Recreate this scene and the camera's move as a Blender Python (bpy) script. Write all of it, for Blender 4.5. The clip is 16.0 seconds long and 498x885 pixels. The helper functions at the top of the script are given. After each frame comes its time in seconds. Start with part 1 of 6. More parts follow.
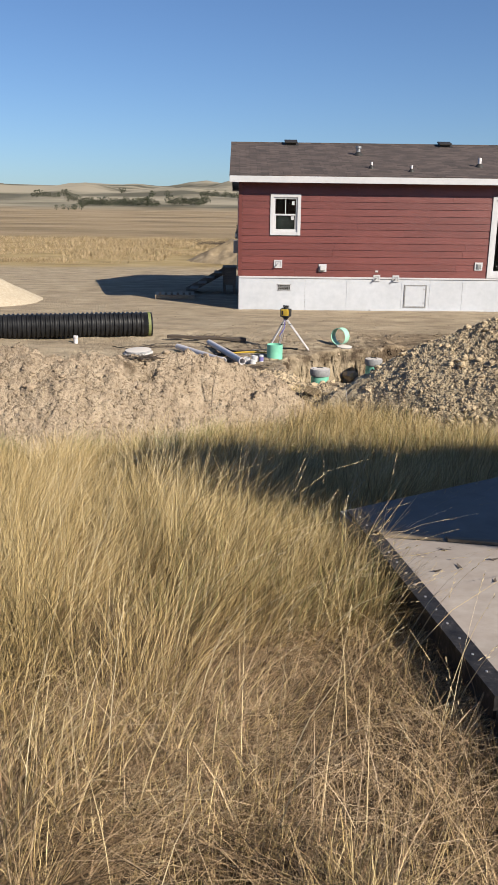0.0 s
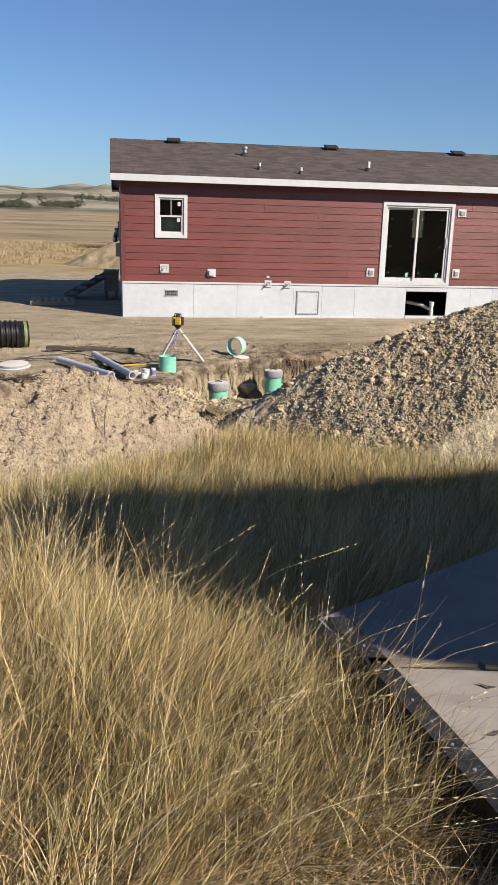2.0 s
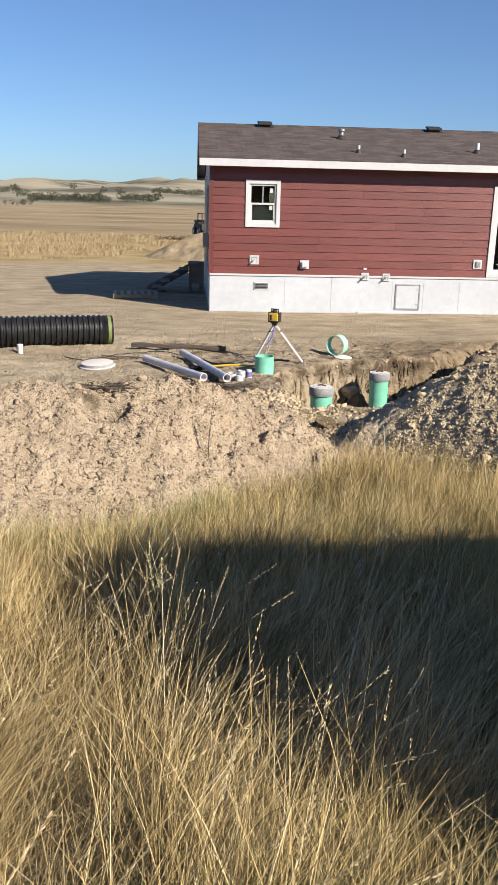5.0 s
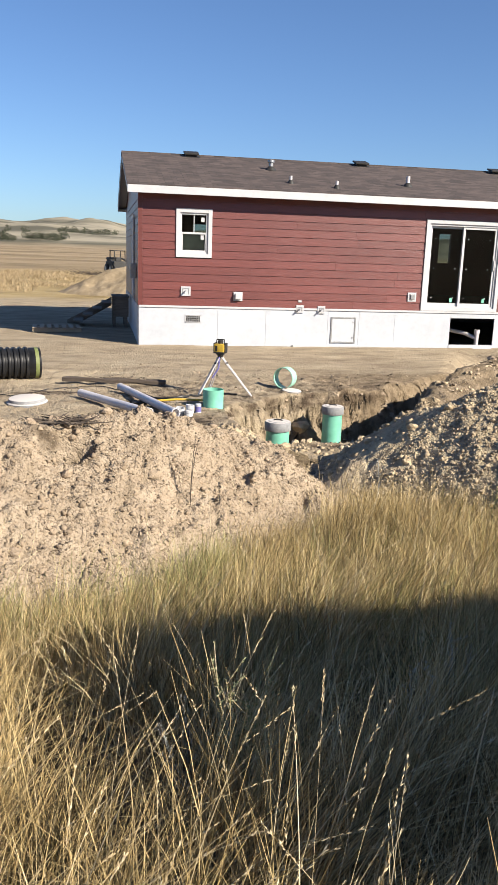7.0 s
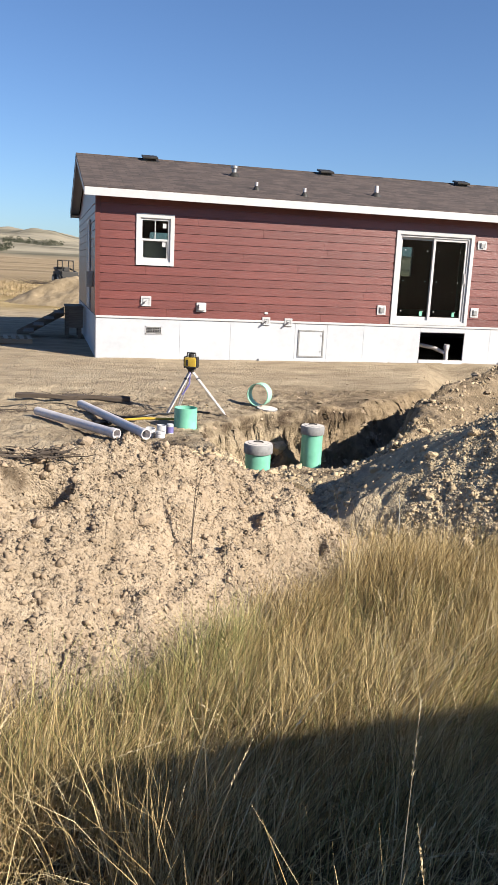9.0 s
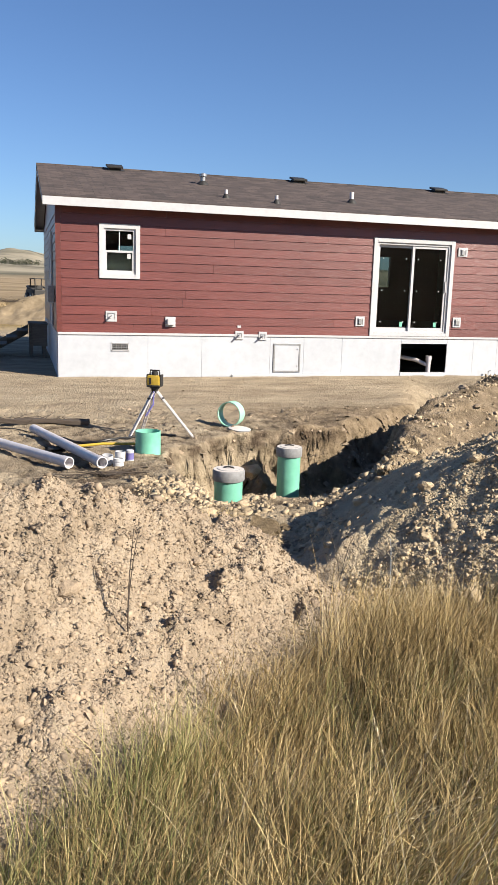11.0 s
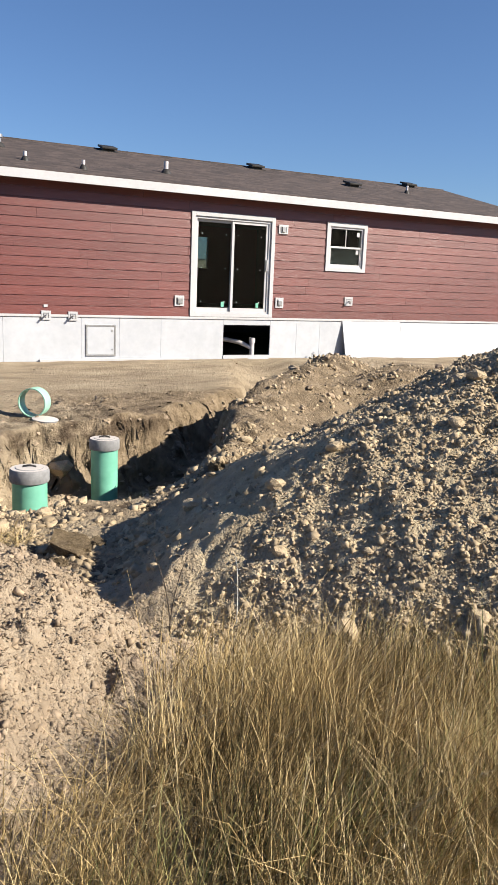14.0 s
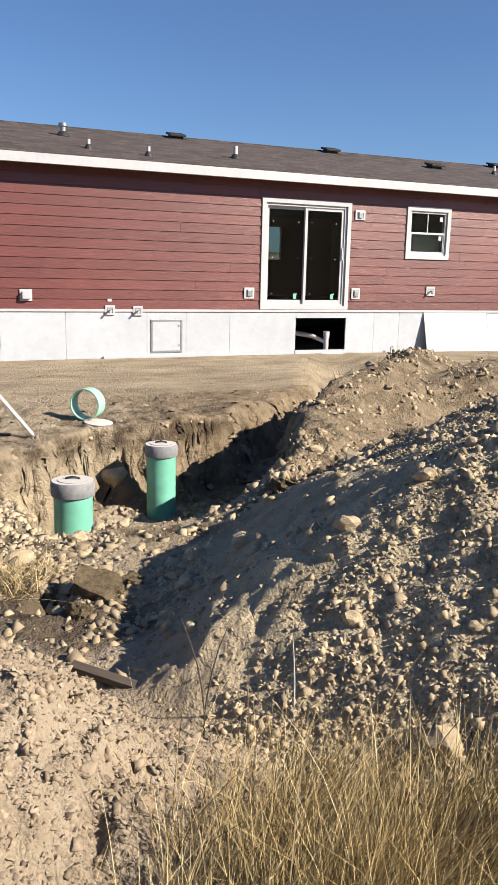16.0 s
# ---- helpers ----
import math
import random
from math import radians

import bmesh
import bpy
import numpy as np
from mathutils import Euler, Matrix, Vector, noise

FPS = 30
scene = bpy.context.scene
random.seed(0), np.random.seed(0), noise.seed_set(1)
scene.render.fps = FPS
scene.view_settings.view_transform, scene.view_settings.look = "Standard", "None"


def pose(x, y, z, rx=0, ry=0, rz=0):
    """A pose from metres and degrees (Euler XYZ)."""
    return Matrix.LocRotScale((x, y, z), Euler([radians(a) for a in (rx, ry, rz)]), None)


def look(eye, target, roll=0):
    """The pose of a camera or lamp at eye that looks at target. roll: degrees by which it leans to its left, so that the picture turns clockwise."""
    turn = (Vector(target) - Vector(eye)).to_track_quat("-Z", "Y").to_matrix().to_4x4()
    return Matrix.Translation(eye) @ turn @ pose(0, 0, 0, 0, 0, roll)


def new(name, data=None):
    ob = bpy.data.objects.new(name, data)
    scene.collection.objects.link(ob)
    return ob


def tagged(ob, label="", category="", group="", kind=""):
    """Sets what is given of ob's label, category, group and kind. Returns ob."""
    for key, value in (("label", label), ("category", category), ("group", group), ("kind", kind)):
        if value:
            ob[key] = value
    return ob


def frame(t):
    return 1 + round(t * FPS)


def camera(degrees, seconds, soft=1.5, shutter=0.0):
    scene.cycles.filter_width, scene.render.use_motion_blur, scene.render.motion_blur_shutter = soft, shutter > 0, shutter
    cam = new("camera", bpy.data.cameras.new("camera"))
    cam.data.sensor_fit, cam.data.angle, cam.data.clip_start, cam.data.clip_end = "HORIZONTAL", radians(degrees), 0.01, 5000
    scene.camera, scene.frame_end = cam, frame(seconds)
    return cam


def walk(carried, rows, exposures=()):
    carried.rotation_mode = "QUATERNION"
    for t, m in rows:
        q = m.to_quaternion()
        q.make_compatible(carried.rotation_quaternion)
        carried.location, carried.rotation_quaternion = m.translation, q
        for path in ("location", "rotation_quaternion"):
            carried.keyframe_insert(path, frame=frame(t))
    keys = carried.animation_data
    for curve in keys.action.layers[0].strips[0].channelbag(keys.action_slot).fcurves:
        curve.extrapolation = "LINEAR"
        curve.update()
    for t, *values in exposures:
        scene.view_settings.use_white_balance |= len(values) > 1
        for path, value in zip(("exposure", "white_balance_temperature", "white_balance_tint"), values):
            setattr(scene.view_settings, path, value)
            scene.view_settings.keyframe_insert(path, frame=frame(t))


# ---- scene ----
cam = camera(34.8, 16.0, soft=0.5)
PATH = [
    (0, (0.004, -22.829, 2.578), (0.033, -20.907, 2.027), 0.7),
    (0.5, (-0.066, -22.437, 2.557), (0.14, -20.522, 2.018), 1.5),
    (1, (-0.044, -22.163, 2.536), (0.153, -20.246, 2.002), 1.7),
    (1.5, (-0.075, -21.838, 2.505), (0.132, -19.924, 1.963), 1.6),
    (2, (-0.159, -21.542, 2.49), (0.164, -19.641, 1.956), 1.6),
    (2.5, (-0.165, -21.236, 2.427), (0.088, -19.327, 1.888), 0.7),
    (3, (-0.187, -20.986, 2.445), (0.06, -19.076, 1.907), 0.5),
    (3.5, (-0.312, -20.72, 2.427), (-0.072, -18.809, 1.887), 0.5),
    (4, (-0.327, -20.482, 2.405), (-0.092, -18.574, 1.854), 1.0),
    (4.5, (-0.327, -20.263, 2.415), (-0.142, -18.352, 1.855), 1.5),
    (4.7, (-0.367, -20.202, 2.399), (-0.223, -18.287, 1.838), 1.3),
    (6.8, (-0.841, -19.169, 2.123), (-0.528, -17.248, 1.664), 2.0),
    (7, (-0.918, -19.061, 2.097), (-0.55, -17.148, 1.642), 1.9),
    (7.5, (-1.001, -18.82, 2.049), (-0.583, -16.917, 1.598), 1.9),
    (8, (-1.006, -18.522, 2.04), (-0.599, -16.614, 1.599), 2.0),
    (8.5, (-1.059, -18.266, 2.001), (-0.645, -16.358, 1.566), 2.1),
    (9, (-1.105, -17.988, 1.995), (-0.607, -16.096, 1.576), 2.7),
    (9.5, (-0.986, -17.757, 1.959), (-0.478, -15.866, 1.548), 2.5),
    (9.7, (-0.931, -17.677, 1.99), (-0.425, -15.787, 1.575), 2.5),
    (11.8, (-0.679, -16.717, 1.806), (-0.056, -14.851, 1.445), 0.7),
    (12, (-0.674, -16.65, 1.782), (-0.007, -14.8, 1.417), 0.8),
    (12.5, (-0.618, -16.452, 1.758), (0.183, -14.658, 1.383), 1.4),
    (13, (-0.442, -16.251, 1.725), (0.32, -14.443, 1.333), 1.2),
    (13.5, (-0.33, -16.099, 1.718), (0.439, -14.298, 1.311), 1.5),
    (13.6, (-0.315, -16.055, 1.705), (0.487, -14.268, 1.299), 1.8),
    (14, (-0.234, -15.865, 1.669), (0.721, -14.152, 1.277), 2.3),
    (14.5, (-0.146, -15.678, 1.671), (0.829, -13.975, 1.288), 1.3),
    (15, (0.037, -15.461, 1.67), (0.828, -13.663, 1.294), 0.8),
    (15.5, (0.165, -15.276, 1.645), (0.891, -13.461, 1.224), 1.2),
    (16, (0.271, -15.047, 1.612), (1.054, -13.253, 1.199), 1.3),
]
walk(cam, [(t, look(eye, target, roll)) for t, eye, target, roll in PATH], exposures=[(0, 0.83), (4.5, 1.0), (7, 1.17), (9.7, 1.19), (12, 1.08), (16, 1.07)])

# ---- world, sun, exposure ----
world = bpy.data.worlds.new("sky_world")
scene.world = world
world.use_nodes = True
wn, wl = world.node_tree.nodes, world.node_tree.links
SUN = Vector((1.14, -1.12, 1.0)).normalized()
SUN_ELEV = math.asin(SUN.z)
SUN_ROT = math.atan2(SUN.x, SUN.y)
sky = wn.new("ShaderNodeTexSky")
sky.sky_type = "NISHITA"
sky.sun_disc = False
sky.sun_elevation, sky.sun_rotation = SUN_ELEV, SUN_ROT
sky.altitude, sky.air_density, sky.dust_density, sky.ozone_density = 900, 1.0, 1.2, 1.6
wn["Background"].inputs["Strength"].default_value = 0.05
tint = wn.new("ShaderNodeMix")
tint.data_type, tint.blend_type = "RGBA", "MULTIPLY"
tint.inputs["Factor"].default_value = 1.0
tint.inputs["B"].default_value = (0.75, 0.95, 1.24, 1)
wl.new(sky.outputs["Color"], tint.inputs["A"])
wl.new(tint.outputs["Result"], wn["Background"].inputs["Color"])
sun_data = bpy.data.lights.new("sun", "SUN")
sun_data.energy, sun_data.angle, sun_data.color = 5.0, radians(0.5), (1.0, 0.9, 0.76)
sun = new("sun", sun_data)
sun.matrix_world = look(SUN * 100, (0, 0, 0))

# ---- materials ----


def surf(name, stops, scale=8.0, detail=6.0, rough=0.85, bump=0.3, bump_scale=None, dist=0.01, metal=0.0, spread=0.25, big=0.6, rand=0.0, spec=0.4, stretch=(1, 1, 1), island=False):
    """A procedural surface: fine noise through a ramp, varied by large soft noise, with relief."""
    m = bpy.data.materials.new(name)
    m.use_nodes = True
    n, l = m.node_tree.nodes, m.node_tree.links
    b = n["Principled BSDF"]
    co = n.new("ShaderNodeTexCoord")
    mp = n.new("ShaderNodeMapping")
    mp.inputs["Scale"].default_value = stretch
    l.new(co.outputs["Object"], mp.inputs["Vector"])
    t = n.new("ShaderNodeTexNoise")
    t.inputs["Scale"].default_value, t.inputs["Detail"].default_value, t.inputs["Roughness"].default_value = scale, detail, 0.62
    l.new(mp.outputs["Vector"], t.inputs["Vector"])
    r = n.new("ShaderNodeValToRGB")
    e = r.color_ramp.elements
    while len(e) < len(stops):
        e.new(0.5)
    for i, (p, c) in enumerate(stops):
        e[i].position, e[i].color = p, (*c, 1)
    l.new(t.outputs["Fac"], r.inputs["Fac"])
    t2 = n.new("ShaderNodeTexNoise")
    t2.inputs["Scale"].default_value, t2.inputs["Detail"].default_value = big, 3.0
    l.new(co.outputs["Object"], t2.inputs["Vector"])
    mr = n.new("ShaderNodeMapRange")
    mr.inputs["From Min"].default_value, mr.inputs["From Max"].default_value = 0.3, 0.7
    mr.inputs["To Min"].default_value, mr.inputs["To Max"].default_value = 1 - spread, 1 + spread
    l.new(t2.outputs["Fac"], mr.inputs["Value"])
    hs = n.new("ShaderNodeHueSaturation")
    l.new(r.outputs["Color"], hs.inputs["Color"])
    value = mr.outputs["Result"]
    if rand:
        if island:
            gi = n.new("ShaderNodeNewGeometry")
            src = gi.outputs["Random Per Island"]
        else:
            oi = n.new("ShaderNodeObjectInfo")
            src = oi.outputs["Random"]
        m2 = n.new("ShaderNodeMapRange")
        m2.inputs["To Min"].default_value, m2.inputs["To Max"].default_value = 1 - rand, 1 + rand
        l.new(src, m2.inputs["Value"])
        mu = n.new("ShaderNodeMath")
        mu.operation = "MULTIPLY"
        l.new(value, mu.inputs[0])
        l.new(m2.outputs["Result"], mu.inputs[1])
        value = mu.outputs["Value"]
    l.new(value, hs.inputs["Value"])
    l.new(hs.outputs["Color"], b.inputs["Base Color"])
    b.inputs["Roughness"].default_value, b.inputs["Metallic"].default_value = rough, metal
    b.inputs["Specular IOR Level"].default_value = spec
    if bump:
        t3 = n.new("ShaderNodeTexNoise")
        t3.inputs["Scale"].default_value, t3.inputs["Detail"].default_value = bump_scale or scale * 2, 5.0
        l.new(mp.outputs["Vector"], t3.inputs["Vector"])
        bp = n.new("ShaderNodeBump")
        bp.inputs["Strength"].default_value, bp.inputs["Distance"].default_value = bump, dist
        l.new(t3.outputs["Fac"], bp.inputs["Height"])
        l.new(bp.outputs["Normal"], b.inputs["Normal"])
    return m


def glass_material(name, tint):
    m = bpy.data.materials.new(name)
    m.use_nodes = True
    b = m.node_tree.nodes["Principled BSDF"]
    b.inputs["Base Color"].default_value = (*tint, 1)
    b.inputs["Roughness"].default_value, b.inputs["Transmission Weight"].default_value, b.inputs["IOR"].default_value = 0.02, 1.0, 1.34
    return m


SIDING = surf("red_siding", [(0.3, (0.0999, 0.0274, 0.0237)), (0.7, (0.141, 0.0392, 0.0333))], 30, 5, 0.4, 0.8, 60, 0.004, spec=0.55, spread=0.12, big=0.5, rand=0.10, stretch=(0.15, 1, 1.6))
WHITE = surf("white_paint", [(0.3, (0.399, 0.407, 0.431)), (0.7, (0.446, 0.453, 0.469))], 12, 4, 0.5, 0.1, 40, 0.002, spread=0.05, big=1.2)
SKIRT = surf("white_skirting", [(0.25, (0.357, 0.38, 0.421)), (0.65, (0.418, 0.441, 0.478))], 5, 5, 0.55, 0.1, 20, 0.003, spread=0.06, big=0.9, rand=0.04)
ALU = surf("grey_aluminium", [(0.3, (0.288, 0.296, 0.304)), (0.7, (0.384, 0.392, 0.4))], 20, 3, 0.4, 0.05, metal=0.7, spread=0.1)
SOFFIT = surf("white_soffit", [(0.3, (0.48, 0.48, 0.48)), (0.7, (0.56, 0.56, 0.56))], 10, 3, 0.6, 0.05, spread=0.05)
# Near-black base colour carries the shade of the unlit rooms
INSIDE = surf("unlit_room_dark", [(0.3, (0.0192, 0.0259, 0.0223)), (0.7, (0.03, 0.0396, 0.0335))], 4, 3, 0.9, 0.05, spread=0.1)
GLASS = glass_material("window_glass", (0.72, 0.8, 0.76))
SCREEN = surf("insect_screen", [(0.4, (0.05, 0.052, 0.055)), (0.6, (0.07, 0.072, 0.075))], 60, 2, 0.8, 0.0, spread=0.1)
GREEN = surf("mint_green_pvc", [(0.25, (0.137, 0.403, 0.296)), (0.7, (0.182, 0.479, 0.365))], 6, 5, 0.42, 0.08, 30, 0.002, spread=0.12, big=3.0)
LID = surf("pale_topped_concrete", [(0.3, (0.175, 0.18, 0.188)), (0.7, (0.264, 0.268, 0.275))], 25, 6, 0.85, 0.3, 60, 0.004, spread=0.15, big=4)


def pale_upward_faces(m, top_tone):
    """Mixes a paler colour into the upward faces of a material."""
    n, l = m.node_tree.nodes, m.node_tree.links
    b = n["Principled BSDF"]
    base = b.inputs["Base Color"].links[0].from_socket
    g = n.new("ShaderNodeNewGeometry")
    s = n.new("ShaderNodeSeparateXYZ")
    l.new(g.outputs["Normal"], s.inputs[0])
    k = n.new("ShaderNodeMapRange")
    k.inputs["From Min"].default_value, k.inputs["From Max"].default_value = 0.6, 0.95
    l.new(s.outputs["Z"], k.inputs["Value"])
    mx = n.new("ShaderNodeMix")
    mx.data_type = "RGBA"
    mx.inputs["B"].default_value = (*top_tone, 1)
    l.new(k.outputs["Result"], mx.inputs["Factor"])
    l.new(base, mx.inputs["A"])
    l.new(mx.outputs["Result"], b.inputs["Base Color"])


pale_upward_faces(LID, (0.499, 0.468, 0.437))
PVC = surf("white_pvc", [(0.25, (0.45, 0.435, 0.455)), (0.65, (0.57, 0.55, 0.565))], 9, 5, 0.4, 0.03, spread=0.12, big=2.5)
BLACK = surf("black_polyethylene", [(0.3, (0.0066, 0.0072, 0.0084)), (0.75, (0.021, 0.021, 0.0222))], 7, 5, 0.4, 0.1, 40, 0.002, spread=0.3, big=2, spec=0.25)
BAND = surf("yellow_green_band", [(0.3, (0.12, 0.15, 0.045)), (0.7, (0.169, 0.188, 0.075))], 10, 3, 0.6, 0.05)
YELLOW = surf("yellow_plastic", [(0.3, (0.413, 0.27, 0.03)), (0.7, (0.51, 0.352, 0.0525))], 20, 4, 0.45, 0.05, spread=0.12)
DARK = surf("dark_rubber", [(0.3, (0.012, 0.012, 0.012)), (0.7, (0.03, 0.028, 0.026))], 30, 4, 0.6, 0.1, spread=0.2)
WOOD = surf("weathered_wood", [(0.25, (0.115, 0.09, 0.0648)), (0.7, (0.216, 0.18, 0.137))], 9, 6, 0.85, 0.3, 30, 0.004, stretch=(0.3, 4, 4), spread=0.2, rand=0.15)
PALLET = surf("pale_pallet_wood", [(0.25, (0.302, 0.238, 0.158)), (0.7, (0.418, 0.338, 0.238))], 9, 6, 0.8, 0.3, 30, 0.004, stretch=(0.3, 3, 3), spread=0.15, rand=0.12)
OLDWOOD = surf("dark_old_timber", [(0.25, (0.036, 0.0274, 0.0216)), (0.7, (0.0864, 0.0684, 0.054))], 9, 6, 0.9, 0.5, 30, 0.008, stretch=(0.4, 4, 4), spread=0.25)
LEG = surf("pale_tripod_leg", [(0.3, (0.38, 0.365, 0.365)), (0.7, (0.471, 0.456, 0.456))], 15, 4, 0.4, 0.05, spread=0.1)
OSB = surf("weathered_plywood", [(0.3, (0.235, 0.2, 0.175)), (0.5, (0.272, 0.238, 0.21)), (0.72, (0.315, 0.285, 0.255))], 9, 8, 0.85, 0.25, 60, 0.002, spread=0.14, big=2.2, stretch=(1, 1.5, 1))
TARP = surf("grey_coated_sheet", [(0.3, (0.117, 0.114, 0.106)), (0.7, (0.149, 0.146, 0.139))], 7, 5, 0.6, 0.1, 20, 0.003, spread=0.12, big=1.5, spec=0.15)
STEEL = surf("black_rusty_steel", [(0.3, (0.008, 0.008, 0.009)), (0.6, (0.03, 0.028, 0.028)), (0.78, (0.12, 0.11, 0.1))], 34, 7, 0.55, 0.5, 60, 0.004, metal=0.3, spread=0.35)
STUD = surf("bright_fixing", [(0.3, (0.375, 0.375, 0.375)), (0.7, (0.525, 0.525, 0.525))], 10, 2, 0.35, 0.0, metal=0.8)
CLOD_PALE = surf("pale_clods", [(0.3, (0.211, 0.164, 0.115)), (0.7, (0.329, 0.261, 0.189))], 14, 6, 0.95, 0.5, 40, 0.01, spread=0.18, big=0.8, rand=0.18, island=True, spec=0.15)
CLOD_GREY = surf("grey_clods", [(0.3, (0.261, 0.204, 0.135)), (0.7, (0.418, 0.341, 0.232))], 14, 6, 0.95, 0.5, 40, 0.01, spread=0.2, big=0.8, rand=0.25, island=True, spec=0.15)
SAND = surf("pale_sand", [(0.3, (0.33, 0.28, 0.204)), (0.7, (0.429, 0.374, 0.289))], 12, 7, 0.95, 0.4, 20, 0.01, spread=0.1, spec=0.15)
DIRT2 = surf("tan_spoil", [(0.3, (0.181, 0.14, 0.0893)), (0.7, (0.289, 0.23, 0.152))], 3, 7, 0.95, 0.6, 6, 0.05, spread=0.15, spec=0.15)


def grass_material(name, stops, rough=0.7):
    m = bpy.data.materials.new(name)
    m.use_nodes = True
    n, l = m.node_tree.nodes, m.node_tree.links
    b = n["Principled BSDF"]
    g = n.new("ShaderNodeNewGeometry")
    r = n.new("ShaderNodeValToRGB")
    e = r.color_ramp.elements
    while len(e) < len(stops):
        e.new(0.5)
    for i, (p, c) in enumerate(stops):
        e[i].position, e[i].color = p, (*c, 1)
    t = n.new("ShaderNodeTexNoise")
    co = n.new("ShaderNodeTexCoord")
    t.inputs["Scale"].default_value, t.inputs["Detail"].default_value = 1.7, 4
    l.new(co.outputs["Object"], t.inputs["Vector"])
    a = n.new("ShaderNodeMath")
    a.operation = "MULTIPLY_ADD"
    a.inputs[1].default_value = 0.62
    l.new(g.outputs["Random Per Island"], a.inputs[0])
    k = n.new("ShaderNodeMath")
    k.operation = "MULTIPLY"
    k.inputs[1].default_value = 0.5
    l.new(t.outputs["Fac"], k.inputs[0])
    l.new(k.outputs["Value"], a.inputs[2])
    l.new(a.outputs["Value"], r.inputs["Fac"])
    l.new(r.outputs["Color"], b.inputs["Base Color"])
    b.inputs["Roughness"].default_value = rough
    b.inputs["Specular IOR Level"].default_value = 0.3
    tr = n.new("ShaderNodeBsdfTranslucent")
    l.new(r.outputs["Color"], tr.inputs["Color"])
    mx = n.new("ShaderNodeMixShader")
    mx.inputs["Fac"].default_value = 0.05
    out = n["Material Output"]
    l.new(b.outputs["BSDF"], mx.inputs[1])
    l.new(tr.outputs["BSDF"], mx.inputs[2])
    l.new(mx.outputs["Shader"], out.inputs["Surface"])
    return m


# near-black stops give some straw blades the shade of the gaps between them
STRAW = grass_material("dry_straw", [(0.22, (0.036, 0.03, 0.012)), (0.34, (0.12, 0.09, 0.037)), (0.46, (0.285, 0.205, 0.088)), (0.62, (0.45, 0.335, 0.155)), (0.78, (0.58, 0.455, 0.24)), (0.94, (0.7, 0.58, 0.36))])
PALE_FIELD = grass_material("pale_field_straw", [(0.15, (0.183, 0.139, 0.077)), (0.5, (0.275, 0.208, 0.119)), (0.9, (0.382, 0.295, 0.18))])
# lowest stops again put gap shade into part of the matted blades
RUSSET = grass_material("matted_russet_straw", [(0.28, (0.026, 0.017, 0.009)), (0.42, (0.1, 0.065, 0.034)), (0.56, (0.28, 0.185, 0.1)), (0.74, (0.46, 0.33, 0.19)), (0.94, (0.68, 0.54, 0.36))])
STALK = grass_material("pale_seed_stalks", [(0.1, (0.372, 0.281, 0.149)), (0.6, (0.495, 0.404, 0.248)), (0.95, (0.578, 0.504, 0.355))])
GREENISH = grass_material("green_blades", [(0.2, (0.055, 0.075, 0.022)), (0.45, (0.19, 0.195, 0.07)), (0.7, (0.36, 0.33, 0.14)), (0.95, (0.54, 0.47, 0.24))])
BUSH = grass_material("dark_shrub_leaves", [(0.1, (0.016, 0.024, 0.012)), (0.6, (0.036, 0.044, 0.0224)), (0.95, (0.064, 0.068, 0.04))])


